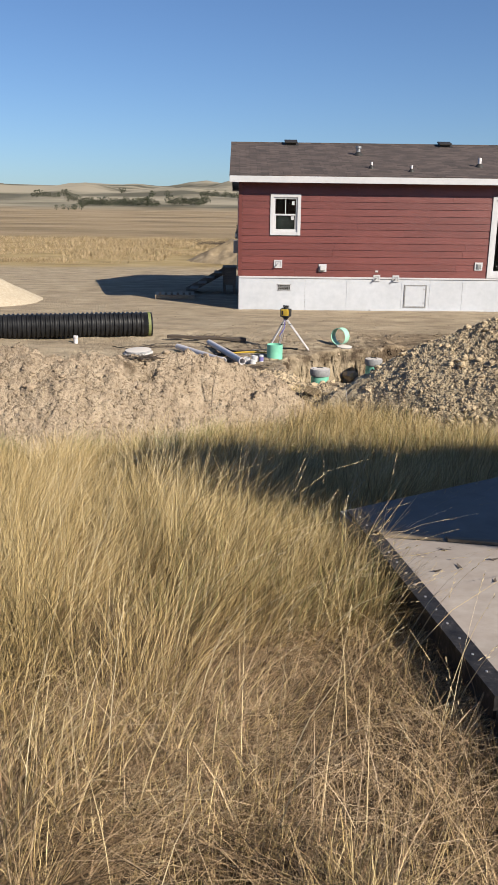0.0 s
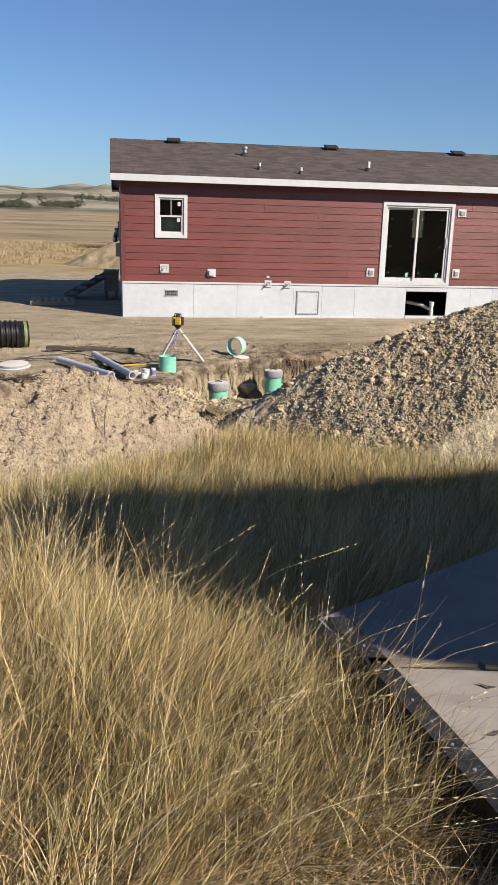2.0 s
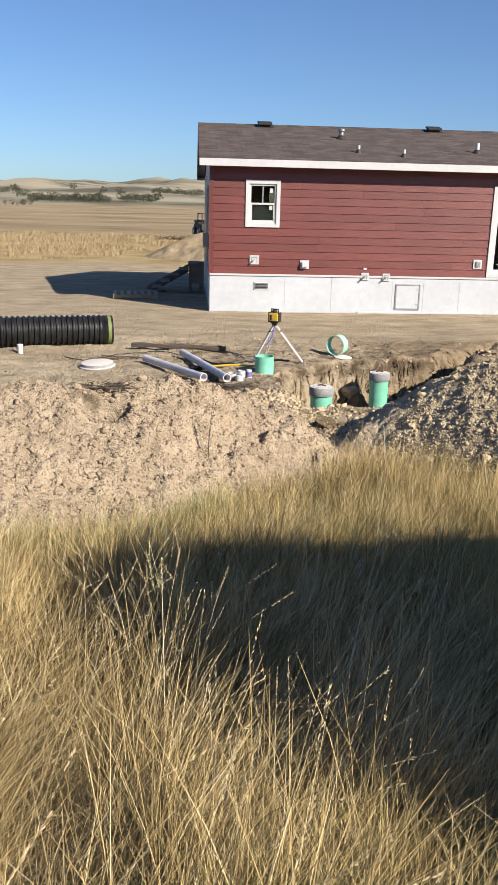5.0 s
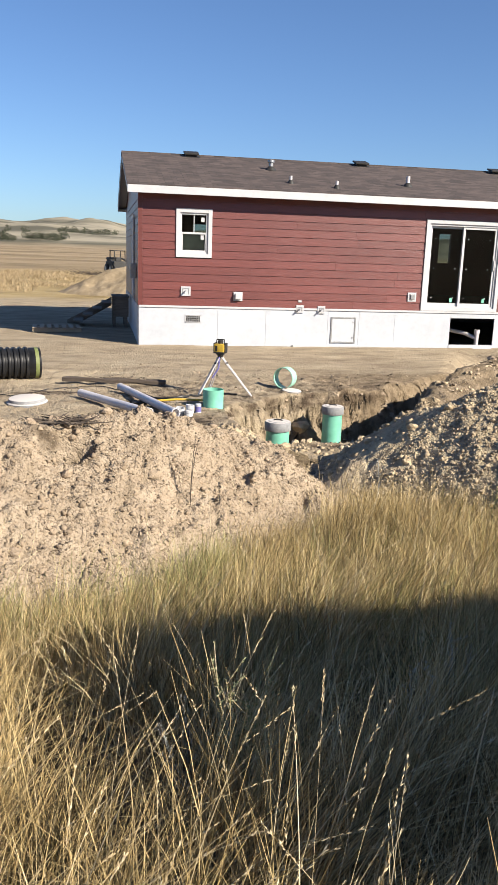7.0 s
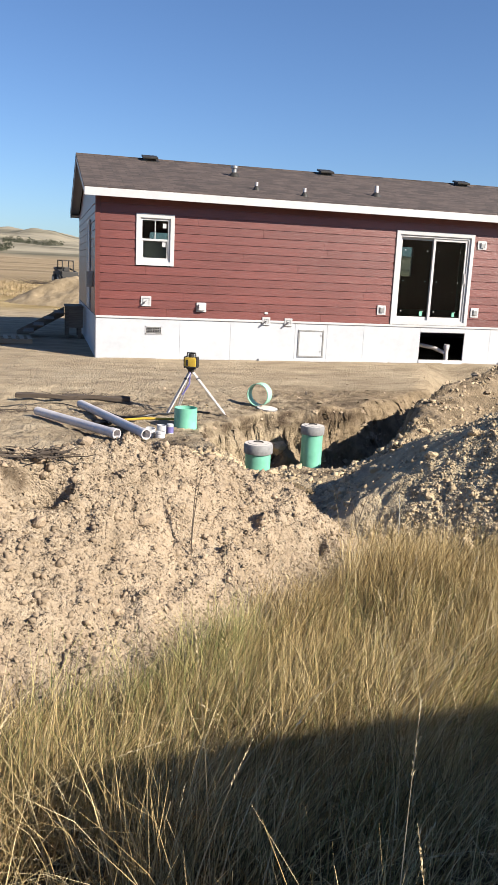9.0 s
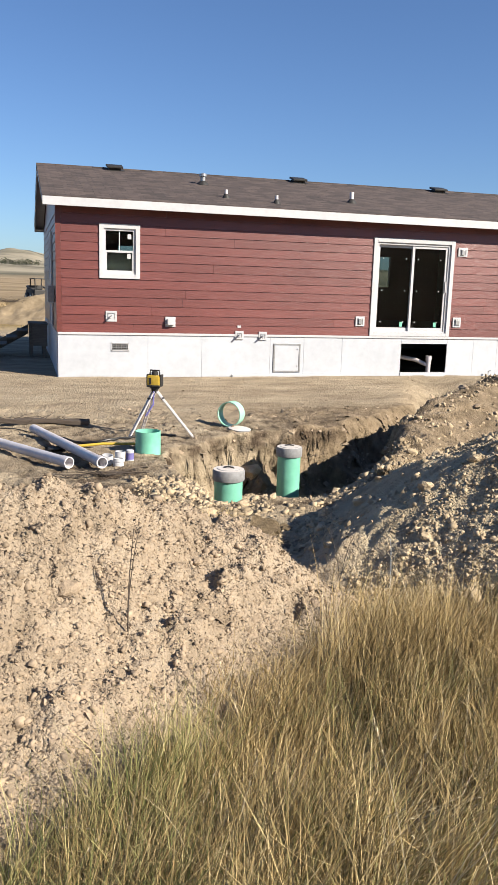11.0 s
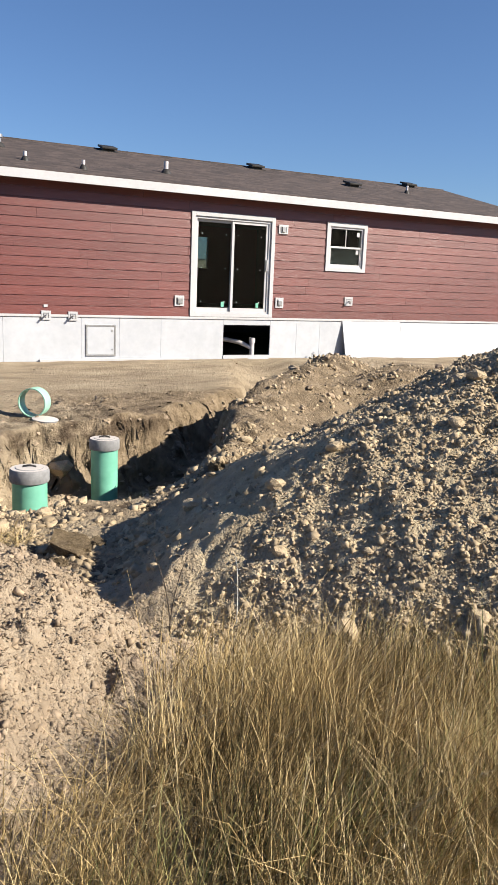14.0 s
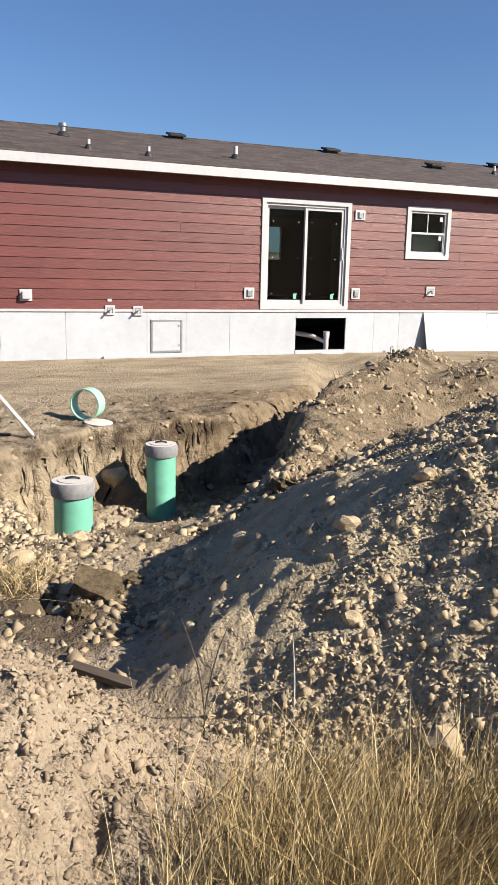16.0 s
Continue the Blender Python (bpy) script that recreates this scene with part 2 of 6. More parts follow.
def ground_material():
    m = bpy.data.materials.new("earth_and_prairie")
    m.use_nodes = True
    n, l = m.node_tree.nodes, m.node_tree.links
    b = n["Principled BSDF"]
    co = n.new("ShaderNodeTexCoord")
    sep = n.new("ShaderNodeSeparateXYZ")
    l.new(co.outputs["Object"], sep.inputs[0])

    def noise_tex(scale, detail=6, stretch=None, rough=0.6):
        t = n.new("ShaderNodeTexNoise")
        t.inputs["Scale"].default_value, t.inputs["Detail"].default_value, t.inputs["Roughness"].default_value = scale, detail, rough
        if stretch:
            mp = n.new("ShaderNodeMapping")
            mp.inputs["Scale"].default_value = stretch
            l.new(co.outputs["Object"], mp.inputs["Vector"])
            l.new(mp.outputs["Vector"], t.inputs["Vector"])
        else:
            l.new(co.outputs["Object"], t.inputs["Vector"])
        return t.outputs["Fac"]

    def ramp(fac, stops):
        r = n.new("ShaderNodeValToRGB")
        e = r.color_ramp.elements
        while len(e) < len(stops):
            e.new(0.5)
        for i, (p, c) in enumerate(stops):
            e[i].position, e[i].color = p, (*c, 1)
        l.new(fac, r.inputs["Fac"])
        return r.outputs["Color"]

    def rng(val, a, c, lo=0.0, hi=1.0):
        k = n.new("ShaderNodeMapRange")
        k.inputs["From Min"].default_value, k.inputs["From Max"].default_value = a, c
        k.inputs["To Min"].default_value, k.inputs["To Max"].default_value = lo, hi
        l.new(val, k.inputs["Value"])
        return k.outputs["Result"]

    def add(p, q, f=1.0):
        k = n.new("ShaderNodeMath")
        k.operation = "MULTIPLY_ADD"
        l.new(q, k.inputs[0])
        k.inputs[1].default_value = f
        l.new(p, k.inputs[2])
        return k.outputs["Value"]

    def mul(p, q):
        k = n.new("ShaderNodeMath")
        k.operation = "MULTIPLY"
        l.new(p, k.inputs[0])
        l.new(q, k.inputs[1])
        return k.outputs["Value"]

    def mix(f, p, q):
        k = n.new("ShaderNodeMix")
        k.data_type = "RGBA"
        l.new(f, k.inputs["Factor"])
        l.new(p, k.inputs["A"])
        l.new(q, k.inputs["B"])
        return k.outputs["Result"]

    y, x, z = sep.outputs["Y"], sep.outputs["X"], sep.outputs["Z"]
    # packed yard earth, streaked along the wall
    yard = ramp(noise_tex(1.5, 10, (0.6, 1.25, 1), 0.68), [(0.3, (0.193, 0.151, 0.105)), (0.5, (0.306, 0.249, 0.173)), (0.72, (0.433, 0.363, 0.259))])
    pale = ramp(noise_tex(5, 9), [(0.3, (0.251, 0.198, 0.139)), (0.5, (0.345, 0.279, 0.203)), (0.72, (0.418, 0.346, 0.258))])
    grey = ramp(noise_tex(6, 9), [(0.3, (0.292, 0.237, 0.157)), (0.5, (0.431, 0.356, 0.239)), (0.72, (0.542, 0.457, 0.316))])
    # plant litter, its brown darkened for shade in the gaps between grass
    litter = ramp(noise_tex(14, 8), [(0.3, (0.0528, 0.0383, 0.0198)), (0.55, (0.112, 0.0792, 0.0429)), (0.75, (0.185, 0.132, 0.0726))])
    tall = ramp(noise_tex(0.35, 8, (0.8, 1.2, 1)), [(0.3, (0.212, 0.155, 0.0723)), (0.5, (0.313, 0.239, 0.12)), (0.72, (0.391, 0.31, 0.17))])
    field = ramp(noise_tex(0.04, 9, (0.6, 1.0, 1), 0.7), [(0.36, (0.139, 0.107, 0.0653)), (0.5, (0.245, 0.186, 0.113)), (0.66, (0.343, 0.265, 0.174))])
    hill = ramp(noise_tex(0.006, 9, (1, 1.6, 1)), [(0.41, (0.0902, 0.0845, 0.0606)), (0.5, (0.196, 0.178, 0.13)), (0.59, (0.286, 0.254, 0.19))])
    wob = noise_tex(0.8, 5)
    yw = add(y, wob, 1.6)
    c = mix(rng(add(x, wob, 0.8), 1.35, 1.95), pale, grey)
    c = mix(rng(yw, -11.6, -9.2), c, yard)
    spoil = mul(mul(rng(add(x, wob, 0.8), 2.7, 3.3), rng(y, -11.5, -10.5)), rng(add(y, wob, 1.0), -3.4, -4.2))
    brown = ramp(noise_tex(5, 9), [(0.3, (0.102, 0.0765, 0.0493)), (0.5, (0.204, 0.157, 0.104)), (0.72, (0.315, 0.248, 0.17))])
    c = mix(spoil, c, brown)
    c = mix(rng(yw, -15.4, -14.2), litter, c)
    # dark topsoil: the upper layer of the dug edge, and patches where it was turned over; also shade in the mound
    # hollow
    soil = ramp(noise_tex(9, 8), [(0.3, (0.042, 0.03, 0.0198)), (0.55, (0.09, 0.066, 0.045)), (0.75, (0.156, 0.12, 0.084))])

    grain = noise_tex(5, 6)
    zn = add(z, grain, 0.3)
    layer = mul(mul(rng(zn, -0.22, -0.08), rng(zn, 0.13, 0.05)), mul(rng(y, -10.6, -10.2), rng(y, -5.2, -5.6)))
    layer = mul(layer, mul(rng(x, -1.2, -0.6), rng(x, 4.4, 3.6)))
    c = mix(mul(layer, rng(noise_tex(2.2, 5), 0.36, 0.54)), c, soil)
    # the fourth patch paints the dark of the mound's root hollow
    for cx, cy, rx, ry in ((0.6, -10.95, 0.7, 0.42), (-0.35, -9.7, 1.2, 0.45), (0.95, -11.55, 0.45, 0.35), (-1.15, -13.64, 0.2, 0.1), (2.62, -10.35, 0.3, 0.2)):
        ax = n.new("ShaderNodeMath")
        ax.operation = "SUBTRACT"
        ax.inputs[1].default_value = cx
        l.new(x, ax.inputs[0])
        ay = n.new("ShaderNodeMath")
        ay.operation = "SUBTRACT"
        ay.inputs[1].default_value = cy
        l.new(y, ay.inputs[0])
        cmb = n.new("ShaderNodeCombineXYZ")
        l.new(ax.outputs["Value"], cmb.inputs[0])
        l.new(ay.outputs["Value"], cmb.inputs[1])
        dv = n.new("ShaderNodeVectorMath")
        dv.operation = "MULTIPLY"
        dv.inputs[1].default_value = (1 / rx, 1 / ry, 0)
        l.new(cmb.outputs["Vector"], dv.inputs[0])
        ln = n.new("ShaderNodeVectorMath")
        ln.operation = "LENGTH"
        l.new(dv.outputs["Vector"], ln.inputs[0])
        c = mix(rng(add(ln.outputs["Value"], grain, 1.4), 1.85, 1.35, 0.0, 0.85), c, soil)
    wob2 = noise_tex(0.12, 4)
    yf = add(y, wob2, 9.0)
    c = mix(rng(yf, 20.5, 23), c, tall)
    c = mix(rng(yf, 52, 70), c, field)
    wob3 = noise_tex(0.01, 4)
    c = mix(rng(add(y, wob3, 120), 560, 640), c, hill)
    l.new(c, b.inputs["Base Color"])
    b.inputs["Roughness"].default_value = 0.95
    b.inputs["Specular IOR Level"].default_value = 0.15
    vor = n.new("ShaderNodeTexVoronoi")
    vor.inputs["Scale"].default_value = 26
    l.new(co.outputs["Object"], vor.inputs["Vector"])
    vor2 = n.new("ShaderNodeTexVoronoi")
    vor2.inputs["Scale"].default_value = 64
    wv = n.new("ShaderNodeTexNoise")
    wv.inputs["Scale"].default_value = 16
    l.new(co.outputs["Object"], wv.inputs["Vector"])
    warp = n.new("ShaderNodeVectorMath")
    warp.operation = "MULTIPLY_ADD"
    l.new(wv.outputs["Color"], warp.inputs[0])
    warp.inputs[1].default_value = (0.05, 0.05, 0.05)
    l.new(co.outputs["Object"], warp.inputs[2])
    l.new(warp.outputs["Vector"], vor.inputs["Vector"])
    l.new(warp.outputs["Vector"], vor2.inputs["Vector"])
    relief = add(add(add(noise_tex(9, 9, rough=0.7), vor.outputs["Distance"], -0.4), vor2.outputs["Distance"], -0.3), noise_tex(45, 7, rough=0.75), 0.4)
    bp = n.new("ShaderNodeBump")
    bp.inputs["Strength"].default_value, bp.inputs["Distance"].default_value = 0.8, 0.05
    l.new(relief, bp.inputs["Height"])
    l.new(bp.outputs["Normal"], b.inputs["Normal"])
    return m


GROUND = ground_material()

# ---- building helpers ----


def bm_box(bm, x0, x1, y0, y1, z0, z1):
    vs = [bm.verts.new(p) for p in ((x0, y0, z0), (x1, y0, z0), (x1, y1, z0), (x0, y1, z0), (x0, y0, z1), (x1, y0, z1), (x1, y1, z1), (x0, y1, z1))]
    for f in ((0, 3, 2, 1), (4, 5, 6, 7), (0, 1, 5, 4), (1, 2, 6, 5), (2, 3, 7, 6), (3, 0, 4, 7)):
        bm.faces.new([vs[i] for i in f])
    return vs


def boxes(*dims, bevel=0.0):
    bm = bmesh.new()
    for d in dims:
        bm_box(bm, *d)
    if bevel:
        bmesh.ops.bevel(bm, geom=bm.edges[:], offset=bevel, segments=2, affect="EDGES", profile=0.6)
    return bm


def bm_lathe(profile, seg=32, bm=None, axis="z", at=(0, 0, 0)):
    """A turned shape from (radius, height) pairs, open at the ends unless the radius is 0."""
    bm = bm or bmesh.new()
    rings = []
    for r, h in profile:
        if r == 0:
            pts = [(0.0, 0.0, h)]
        else:
            pts = [(r * math.cos(2 * math.pi * i / seg), r * math.sin(2 * math.pi * i / seg), h) for i in range(seg)]
        if axis == "x":
            pts = [(p[2], p[0], p[1]) for p in pts]
        elif axis == "y":
            pts = [(p[1], p[2], p[0]) for p in pts]
        rings.append([bm.verts.new(Vector(p) + Vector(at)) for p in pts])
    for a, b in zip(rings, rings[1:]):
        for i in range(seg):
            j = (i + 1) % seg
            q = [a[i % len(a)], a[j % len(a)], b[j % len(b)], b[i % len(b)]]
            q = list(dict.fromkeys(q))
            if len(q) > 2:
                bm.faces.new(q)
    return bm


def bm_tube(points, r, seg=10, bm=None):
    """A round rod along points, closed at the ends; r is one radius or one for each point."""
    bm = bm or bmesh.new()
    pts = [Vector(p) for p in points]
    rs = r if isinstance(r, (list, tuple)) else [r] * len(pts)
    rings = []
    for i, p in enumerate(pts):
        d = (pts[min(i + 1, len(pts) - 1)] - pts[max(i - 1, 0)]).normalized()
        q = d.to_track_quat("Z", "Y")
        rings.append([bm.verts.new(p + q @ Vector((rs[i] * math.cos(2 * math.pi * k / seg), rs[i] * math.sin(2 * math.pi * k / seg), 0))) for k in range(seg)])
    for a, b in zip(rings, rings[1:]):
        for k in range(seg):
            bm.faces.new((a[k], a[(k + 1) % seg], b[(k + 1) % seg], b[k]))
    bm.faces.new(rings[0][::-1])
    bm.faces.new(rings[-1])
    return bm


def to_mesh(name, bm, material, smooth=False):
    bmesh.ops.recalc_face_normals(bm, faces=bm.faces[:])
    me = bpy.data.meshes.new(name)
    bm.to_mesh(me)
    bm.free()
    me.materials.append(material)
    if smooth:
        me.polygons.foreach_set("use_smooth", [True] * len(me.polygons))
        me.set_sharp_from_angle(angle=radians(40))
    return me


def part(name, bm, material, parent=None, label="", smooth=False, m=None):
    ob = new(name, to_mesh(name, bm, material, smooth))
    if parent:
        ob.parent = parent
    if m:
        ob.matrix_basis = m
    if label:
        tagged(ob, label)
    return ob


def thing(name, label, category, m=None, group="", kind=""):
    ob = new(name)
    ob.empty_display_size = 0.1
    if m:
        ob.matrix_basis = m
    return tagged(ob, label, category, group, kind)


def raw_mesh(name, verts, faces, material, smooth=False):
    """An object from arrays of vertices and of equal-sized faces."""
    me = bpy.data.meshes.new(name)
    k = faces.shape[1]
    me.vertices.add(len(verts))
    me.vertices.foreach_set("co", np.ascontiguousarray(verts, dtype=np.float32).ravel())
    me.loops.add(faces.size)
    me.loops.foreach_set("vertex_index", np.ascontiguousarray(faces, dtype=np.int32).ravel())
    me.polygons.add(len(faces))
    me.polygons.foreach_set("loop_start", np.arange(0, faces.size, k, dtype=np.int32))
    me.polygons.foreach_set("loop_total", np.full(len(faces), k, dtype=np.int32))
    if smooth:
        me.polygons.foreach_set("use_smooth", np.ones(len(faces), dtype=bool))
    me.update(calc_edges=True)
    me.validate()
    me.materials.append(material)
    return new(name, me)


def lattice(ix, iy, seed):
    h = (ix.astype(np.int64) * 374761393 + iy.astype(np.int64) * 668265263 + seed * 974711) & 0xFFFFFFFF
    h = ((h ^ (h >> 13)) * 1274126177) & 0xFFFFFFFF
    return ((h ^ (h >> 16)) & 0xFFFFFF) / float(0xFFFFFF)


def vnoise(x, y, seed=0):
    ix, iy = np.floor(x), np.floor(y)
    fx, fy = x - ix, y - iy
    fx, fy = fx * fx * (3 - 2 * fx), fy * fy * (3 - 2 * fy)
    a, b = lattice(ix, iy, seed), lattice(ix + 1, iy, seed)
    c, d = lattice(ix, iy + 1, seed), lattice(ix + 1, iy + 1, seed)
    return (a * (1 - fx) + b * fx) * (1 - fy) + (c * (1 - fx) + d * fx) * fy - 0.5


def fbm(x, y, octaves=4, seed=0):
    s, amp = 0.0, 1.0
    for o in range(octaves):
        s = s + amp * vnoise(x * 2 ** o, y * 2 ** o, seed + 17 * o)
        amp *= 0.5
    return s


def crumbs(x, y, cell, seed, share):
    """Packed domes of uneven size, one in some cells of a jittered grid: crumbled soil."""
    gx_, gy_ = np.floor(x / cell), np.floor(y / cell)
    top = np.zeros(np.shape(x))
    for i in (-1, 0, 1):
        for j in (-1, 0, 1):
            cx, cy = gx_ + i, gy_ + j
            px, py = (cx + lattice(cx, cy, seed)) * cell, (cy + lattice(cx, cy, seed + 1)) * cell
            r = cell * (0.25 + 0.7 * lattice(cx, cy, seed + 2) ** 1.5) * (lattice(cx, cy, seed + 3) < share)
            k = 1 + 0.5 * (lattice(cx, cy, seed + 4) - 0.5)
            d = np.maximum(np.abs(x - px) * k + 0.35 * np.abs(y - py), np.abs(y - py) / k + 0.35 * np.abs(x - px))
            top = np.maximum(top, np.clip(r - d, 0, r * 0.55))
    return top


def smooth_step(v, a, b):
    t = np.clip((v - a) / (b - a), 0, 1)
    return t * t * (3 - 2 * t)


def soft_max(a, b, k=0.12):
    h = np.clip(0.5 + 0.5 * (a - b) / k, 0, 1)
    return b * (1 - h) + a * h + k * h * (1 - h)


def line_dist(x, y, x0, y0, x1, y1):
    t = np.clip(((x - x0) * (x1 - x0) + (y - y0) * (y1 - y0)) / ((x1 - x0) ** 2 + (y1 - y0) ** 2), 0, 1)
    return np.hypot(x - x0 - t * (x1 - x0), y - y0 - t * (y1 - y0)), t


# ---- ground ----


def base_height(x, y):
    # Rise behind y = -30 is an added, unseen bank that darkens glass reflections
    z = np.interp(y, [-400, -120, -60, -30, -23, -20, -15, -13, -11, -5, 0, 20, 60, 520, 640, 900, 1400, 3000], [30, 20, 8, 1.9, 1.1, 0.86, 0.13, 0.02, -0.06, -0.03, 0, 0, 0.3, 4.2, 10.5, 26, 44, 44])
    far = smooth_step(y, 600, 1100)
    near = 1 - smooth_step(np.hypot(x, y), 40, 90)
    roll = fbm(x / 260 + 3.3, y / 420, 5, 5) * 34 + fbm(x / 85, y / 150, 4, 15) * 9 - 10 * smooth_step(x, -60, 160)
    return z + far * roll + 0.05 * fbm(x / 1.7, y / 1.7, 4, 2) * near


def left_mound(x, y):
    crest_y = -13.0 - 0.36 * np.clip(-x, 0, 1.9) + 0.25 * vnoise(x * 1.1, x * 0 + 4, 3)
    crest = np.interp(x, [-9, -6, -3, -1.5, -0.6, 0.0, 0.35, 0.75, 1.2, 1.6], [0.3, 0.95, 0.98, 0.9, 0.89, 0.79, 0.59, 0.34, 0.06, -0.3])
    d = y - crest_y
    front = 0.62 * np.clip(-d - 0.12, 0, None) + 0.1 * np.clip(-d, 0, 0.12)
    back = 0.58 * np.clip(d - 0.1, 0, None)
    return crest - front - back


def right_mound(x, y):
    crest_y = -12.4 - 0.27 * np.clip(x - 1.6, 0, 3)
    crest = np.interp(x, [0.6, 1.2, 2.2, 3.6, 4.6, 5.6, 7.5, 10], [-0.25, 0.15, 0.86, 1.5, 1.92, 2.05, 1.4, -0.2])
    d = y - crest_y
    f = np.clip(-d, 0, None)
    front = np.where(f < 1.3, 0.4 * f, 0.52 + 0.724 * (f - 1.3))
    back = 0.33 * np.clip(d - 0.1, 0, 1.1) + 0.46 * np.clip(d - 1.2, 0, None)
    return crest - front - back


def spoil_heap(x, y):
    d, t = line_dist(x, y, 4.5, -7.4, 8.0, -4.3)
    a = 0.24 + 0.3 * np.sin(np.clip(t, 0.05, 1) * 2.6) - 0.55 * np.clip(d - 0.25, 0, None)
    d2, t2 = line_dist(x, y, 7.2, -6.5, 12.5, -5.0)
    b = 0.42 - 0.5 * np.clip(d2 - 0.3, 0, None)
    d3 = np.minimum(line_dist(x, y, 2.85, -10.1, 3.68, -8.9)[0], line_dist(x, y, 3.68, -8.9, 4.45, -7.15)[0])
    c = 0.24 - 0.5 * np.clip(d3 - 0.12, 0, None)
    return np.maximum(np.maximum(a, b), c)


def pit_depth(x, y):
    """0 outside the dug hole, 1 on its floor; steep ragged sides."""
    wob = 0.26 * fbm(x * 1.7, y * 1.7, 3, 8) + 0.05 * vnoise(x * 9, y * 9, 14)
    left = smooth_step(x + wob - np.interp(y, [-10, -8.2, -7.0], [1.0, 0.86, 0.8]), -0.02, 0.12)
    back = 1 - smooth_step(y + wob - np.interp(x, [0.82, 1.26, 1.68, 2.12, 3.15, 3.8, 4.5], [-7.95, -7.5, -7.05, -6.6, -6.5, -6.2, -6.0]), -0.3, 0.03)
    front = smooth_step(y + wob * 0.6 - np.interp(x, [1, 2, 2.6], [-9.9, -9.9, -10.05]), -0.1, 0.5)
    right = 1 - smooth_step(x + wob - np.interp(y, [-10, -8.85, -7.2, -6.4], [2.6, 3.5, 4.2, 4.45]), -0.28, 0.06)
    hole = left * back * front * right
    d, t = line_dist(x, y, 3.8, -6.95, 6.3, -4.95)
    d2, t2 = line_dist(x, y, 6.3, -4.95, 8.5, -0.6)
    trench = np.maximum((1 - smooth_step(d + wob * 0.6, 0.36, 0.66)) * 0.95, (1 - smooth_step(d2 + wob * 0.6, 0.33, 0.6)) * (0.9 - 0.7 * smooth_step(t2, 0.2, 0.95)))
    return np.maximum(hole, trench)


def height(x, y, fine=True):
    x, y = np.asarray(x, float), np.asarray(y, float)
    z = base_height(x, y)
    if not fine:
        return z
    g = z
    lm, rm, sh = left_mound(x, y), right_mound(x, y), spoil_heap(x, y)
    z = soft_max(z, lm, 0.1)
    z = soft_max(z, rm, 0.1)
    z = soft_max(z, sh, 0.08)
    mound = np.clip((np.maximum(np.maximum(lm, rm), sh) - g) / 0.25, 0, 1)
    rough = smooth_step(y, -14.8, -12.5) * (1 - smooth_step(y, -5.5, -2.5)) * (1 - smooth_step(np.abs(x - 2), 7, 9))
    rough = np.maximum(rough * 0.35, mound)
    pit = pit_depth(x, y)
    rough = np.maximum(rough, np.clip(pit * 1.2, 0, 1) * 0.8)
    z = z - pit * (0.84 + 0.25 * fbm(x * 1.5, y * 1.5, 3, 12)) - 0.34 * smooth_step(line_dist(x, y, -1.28, -13.66, -1.04, -13.6)[0] + 0.1 * vnoise(x * 11, y * 11, 66), 0.085, 0.01)
    z = z - 0.1 * smooth_step(line_dist(x, y, 0.62, -13.34, 0.68, -13.5)[0] + 0.1 * vnoise(x * 14, y * 14, 67), 0.09, 0.01)
    z = z - 0.2 * smooth_step(line_dist(x, y, 0.83, -11.22, 0.9, -11.16)[0], 0.13, 0.03)
    lump = np.abs(fbm(x * 4.2, y * 4.2, 4, 21))
    z = z + rough * ((0.16 - 0.1 * smooth_step(x, 0.9, 1.5) * smooth_step(-y, 10.8, 11.6)) * fbm(x * 1.9, y * 1.9, 3, 30) + (0.085 - 0.06 * smooth_step(x, 1.1, 1.7) * smooth_step(-y, 10.8, 11.6)) * (lump - 0.2) + (0.05 - 0.025 * smooth_step(x, 1.1, 1.7) * smooth_step(-y, 10.8, 11.6)) * fbm(x * 11, y * 11, 3, 40) + 0.034 * (1 - 0.5 * smooth_step(x, 1.1, 1.7)) * smooth_step(-y, 4.9, 5.6) * vnoise(x * 27, y * 27, 41))
    soil = np.clip(mound * 1.3, 0, 1) * (1 - smooth_step(y, -10.5, -9.0))
    flank = smooth_step(y - 0.3 * (x - 1.6), -12.72, -12.42) * (1 - smooth_step(x, 2.3, 2.8)) * smooth_step(x, 0.9, 1.2)
    z = z + soil * (1 - 0.85 * flank) * (0.3 * crumbs(x, y, 0.13, 301, 0.2) * (1 - smooth_step(x, 0.9, 1.4)) + 0.5 * crumbs(x, y, 0.07, 311, 0.55))
    return z


def spaced(a, b, step, lo, hi, growth=1.13):
    mid = list(np.arange(a, b, step))
    s, v, right = step, b, []
    while v < hi:
        right.append(v)
        s *= growth
        v += s
    s, v, left = step, a, []
    while v > lo:
        s *= growth
        v -= s
        left.append(v)
    return np.array(left[::-1] + mid + right + [hi])


gx = spaced(-2.4, 3.4, 0.019, -3500, 3500, 1.1)
gy = np.concatenate([spaced(-15.2, -12.2, 0.019, -600, -12.2, 1.09)[:-1], spaced(-12.2, -4.2, 0.035, -12.2, 3500, 1.075)])
GX, GY = np.meshgrid(gx, gy)
GZ = height(GX, GY)
loose = smooth_step(GY, -9.8, -9.3) * (1 - smooth_step(GY, -4.8, -4.3)) * smooth_step(GX, 0.2, 0.5) * (1 - smooth_step(GX, 5.8, 6.3)) * np.clip(pit_depth(GX, GY) * 6, 0, 1)
GX = GX + loose * (0.1 * fbm(GY * 5 + 3, GZ * 9 + GX * 2, 3, 201) + 0.045 * fbm(GX * 14, GZ * 14 + GY * 9, 2, 202))
GY = GY + loose * (0.15 * fbm(GX * 4, GZ * 9 + 9, 3, 203) + 0.05 * fbm(GX * 14 + 5, GZ * 14, 2, 204))
nx, ny = len(gx), len(gy)
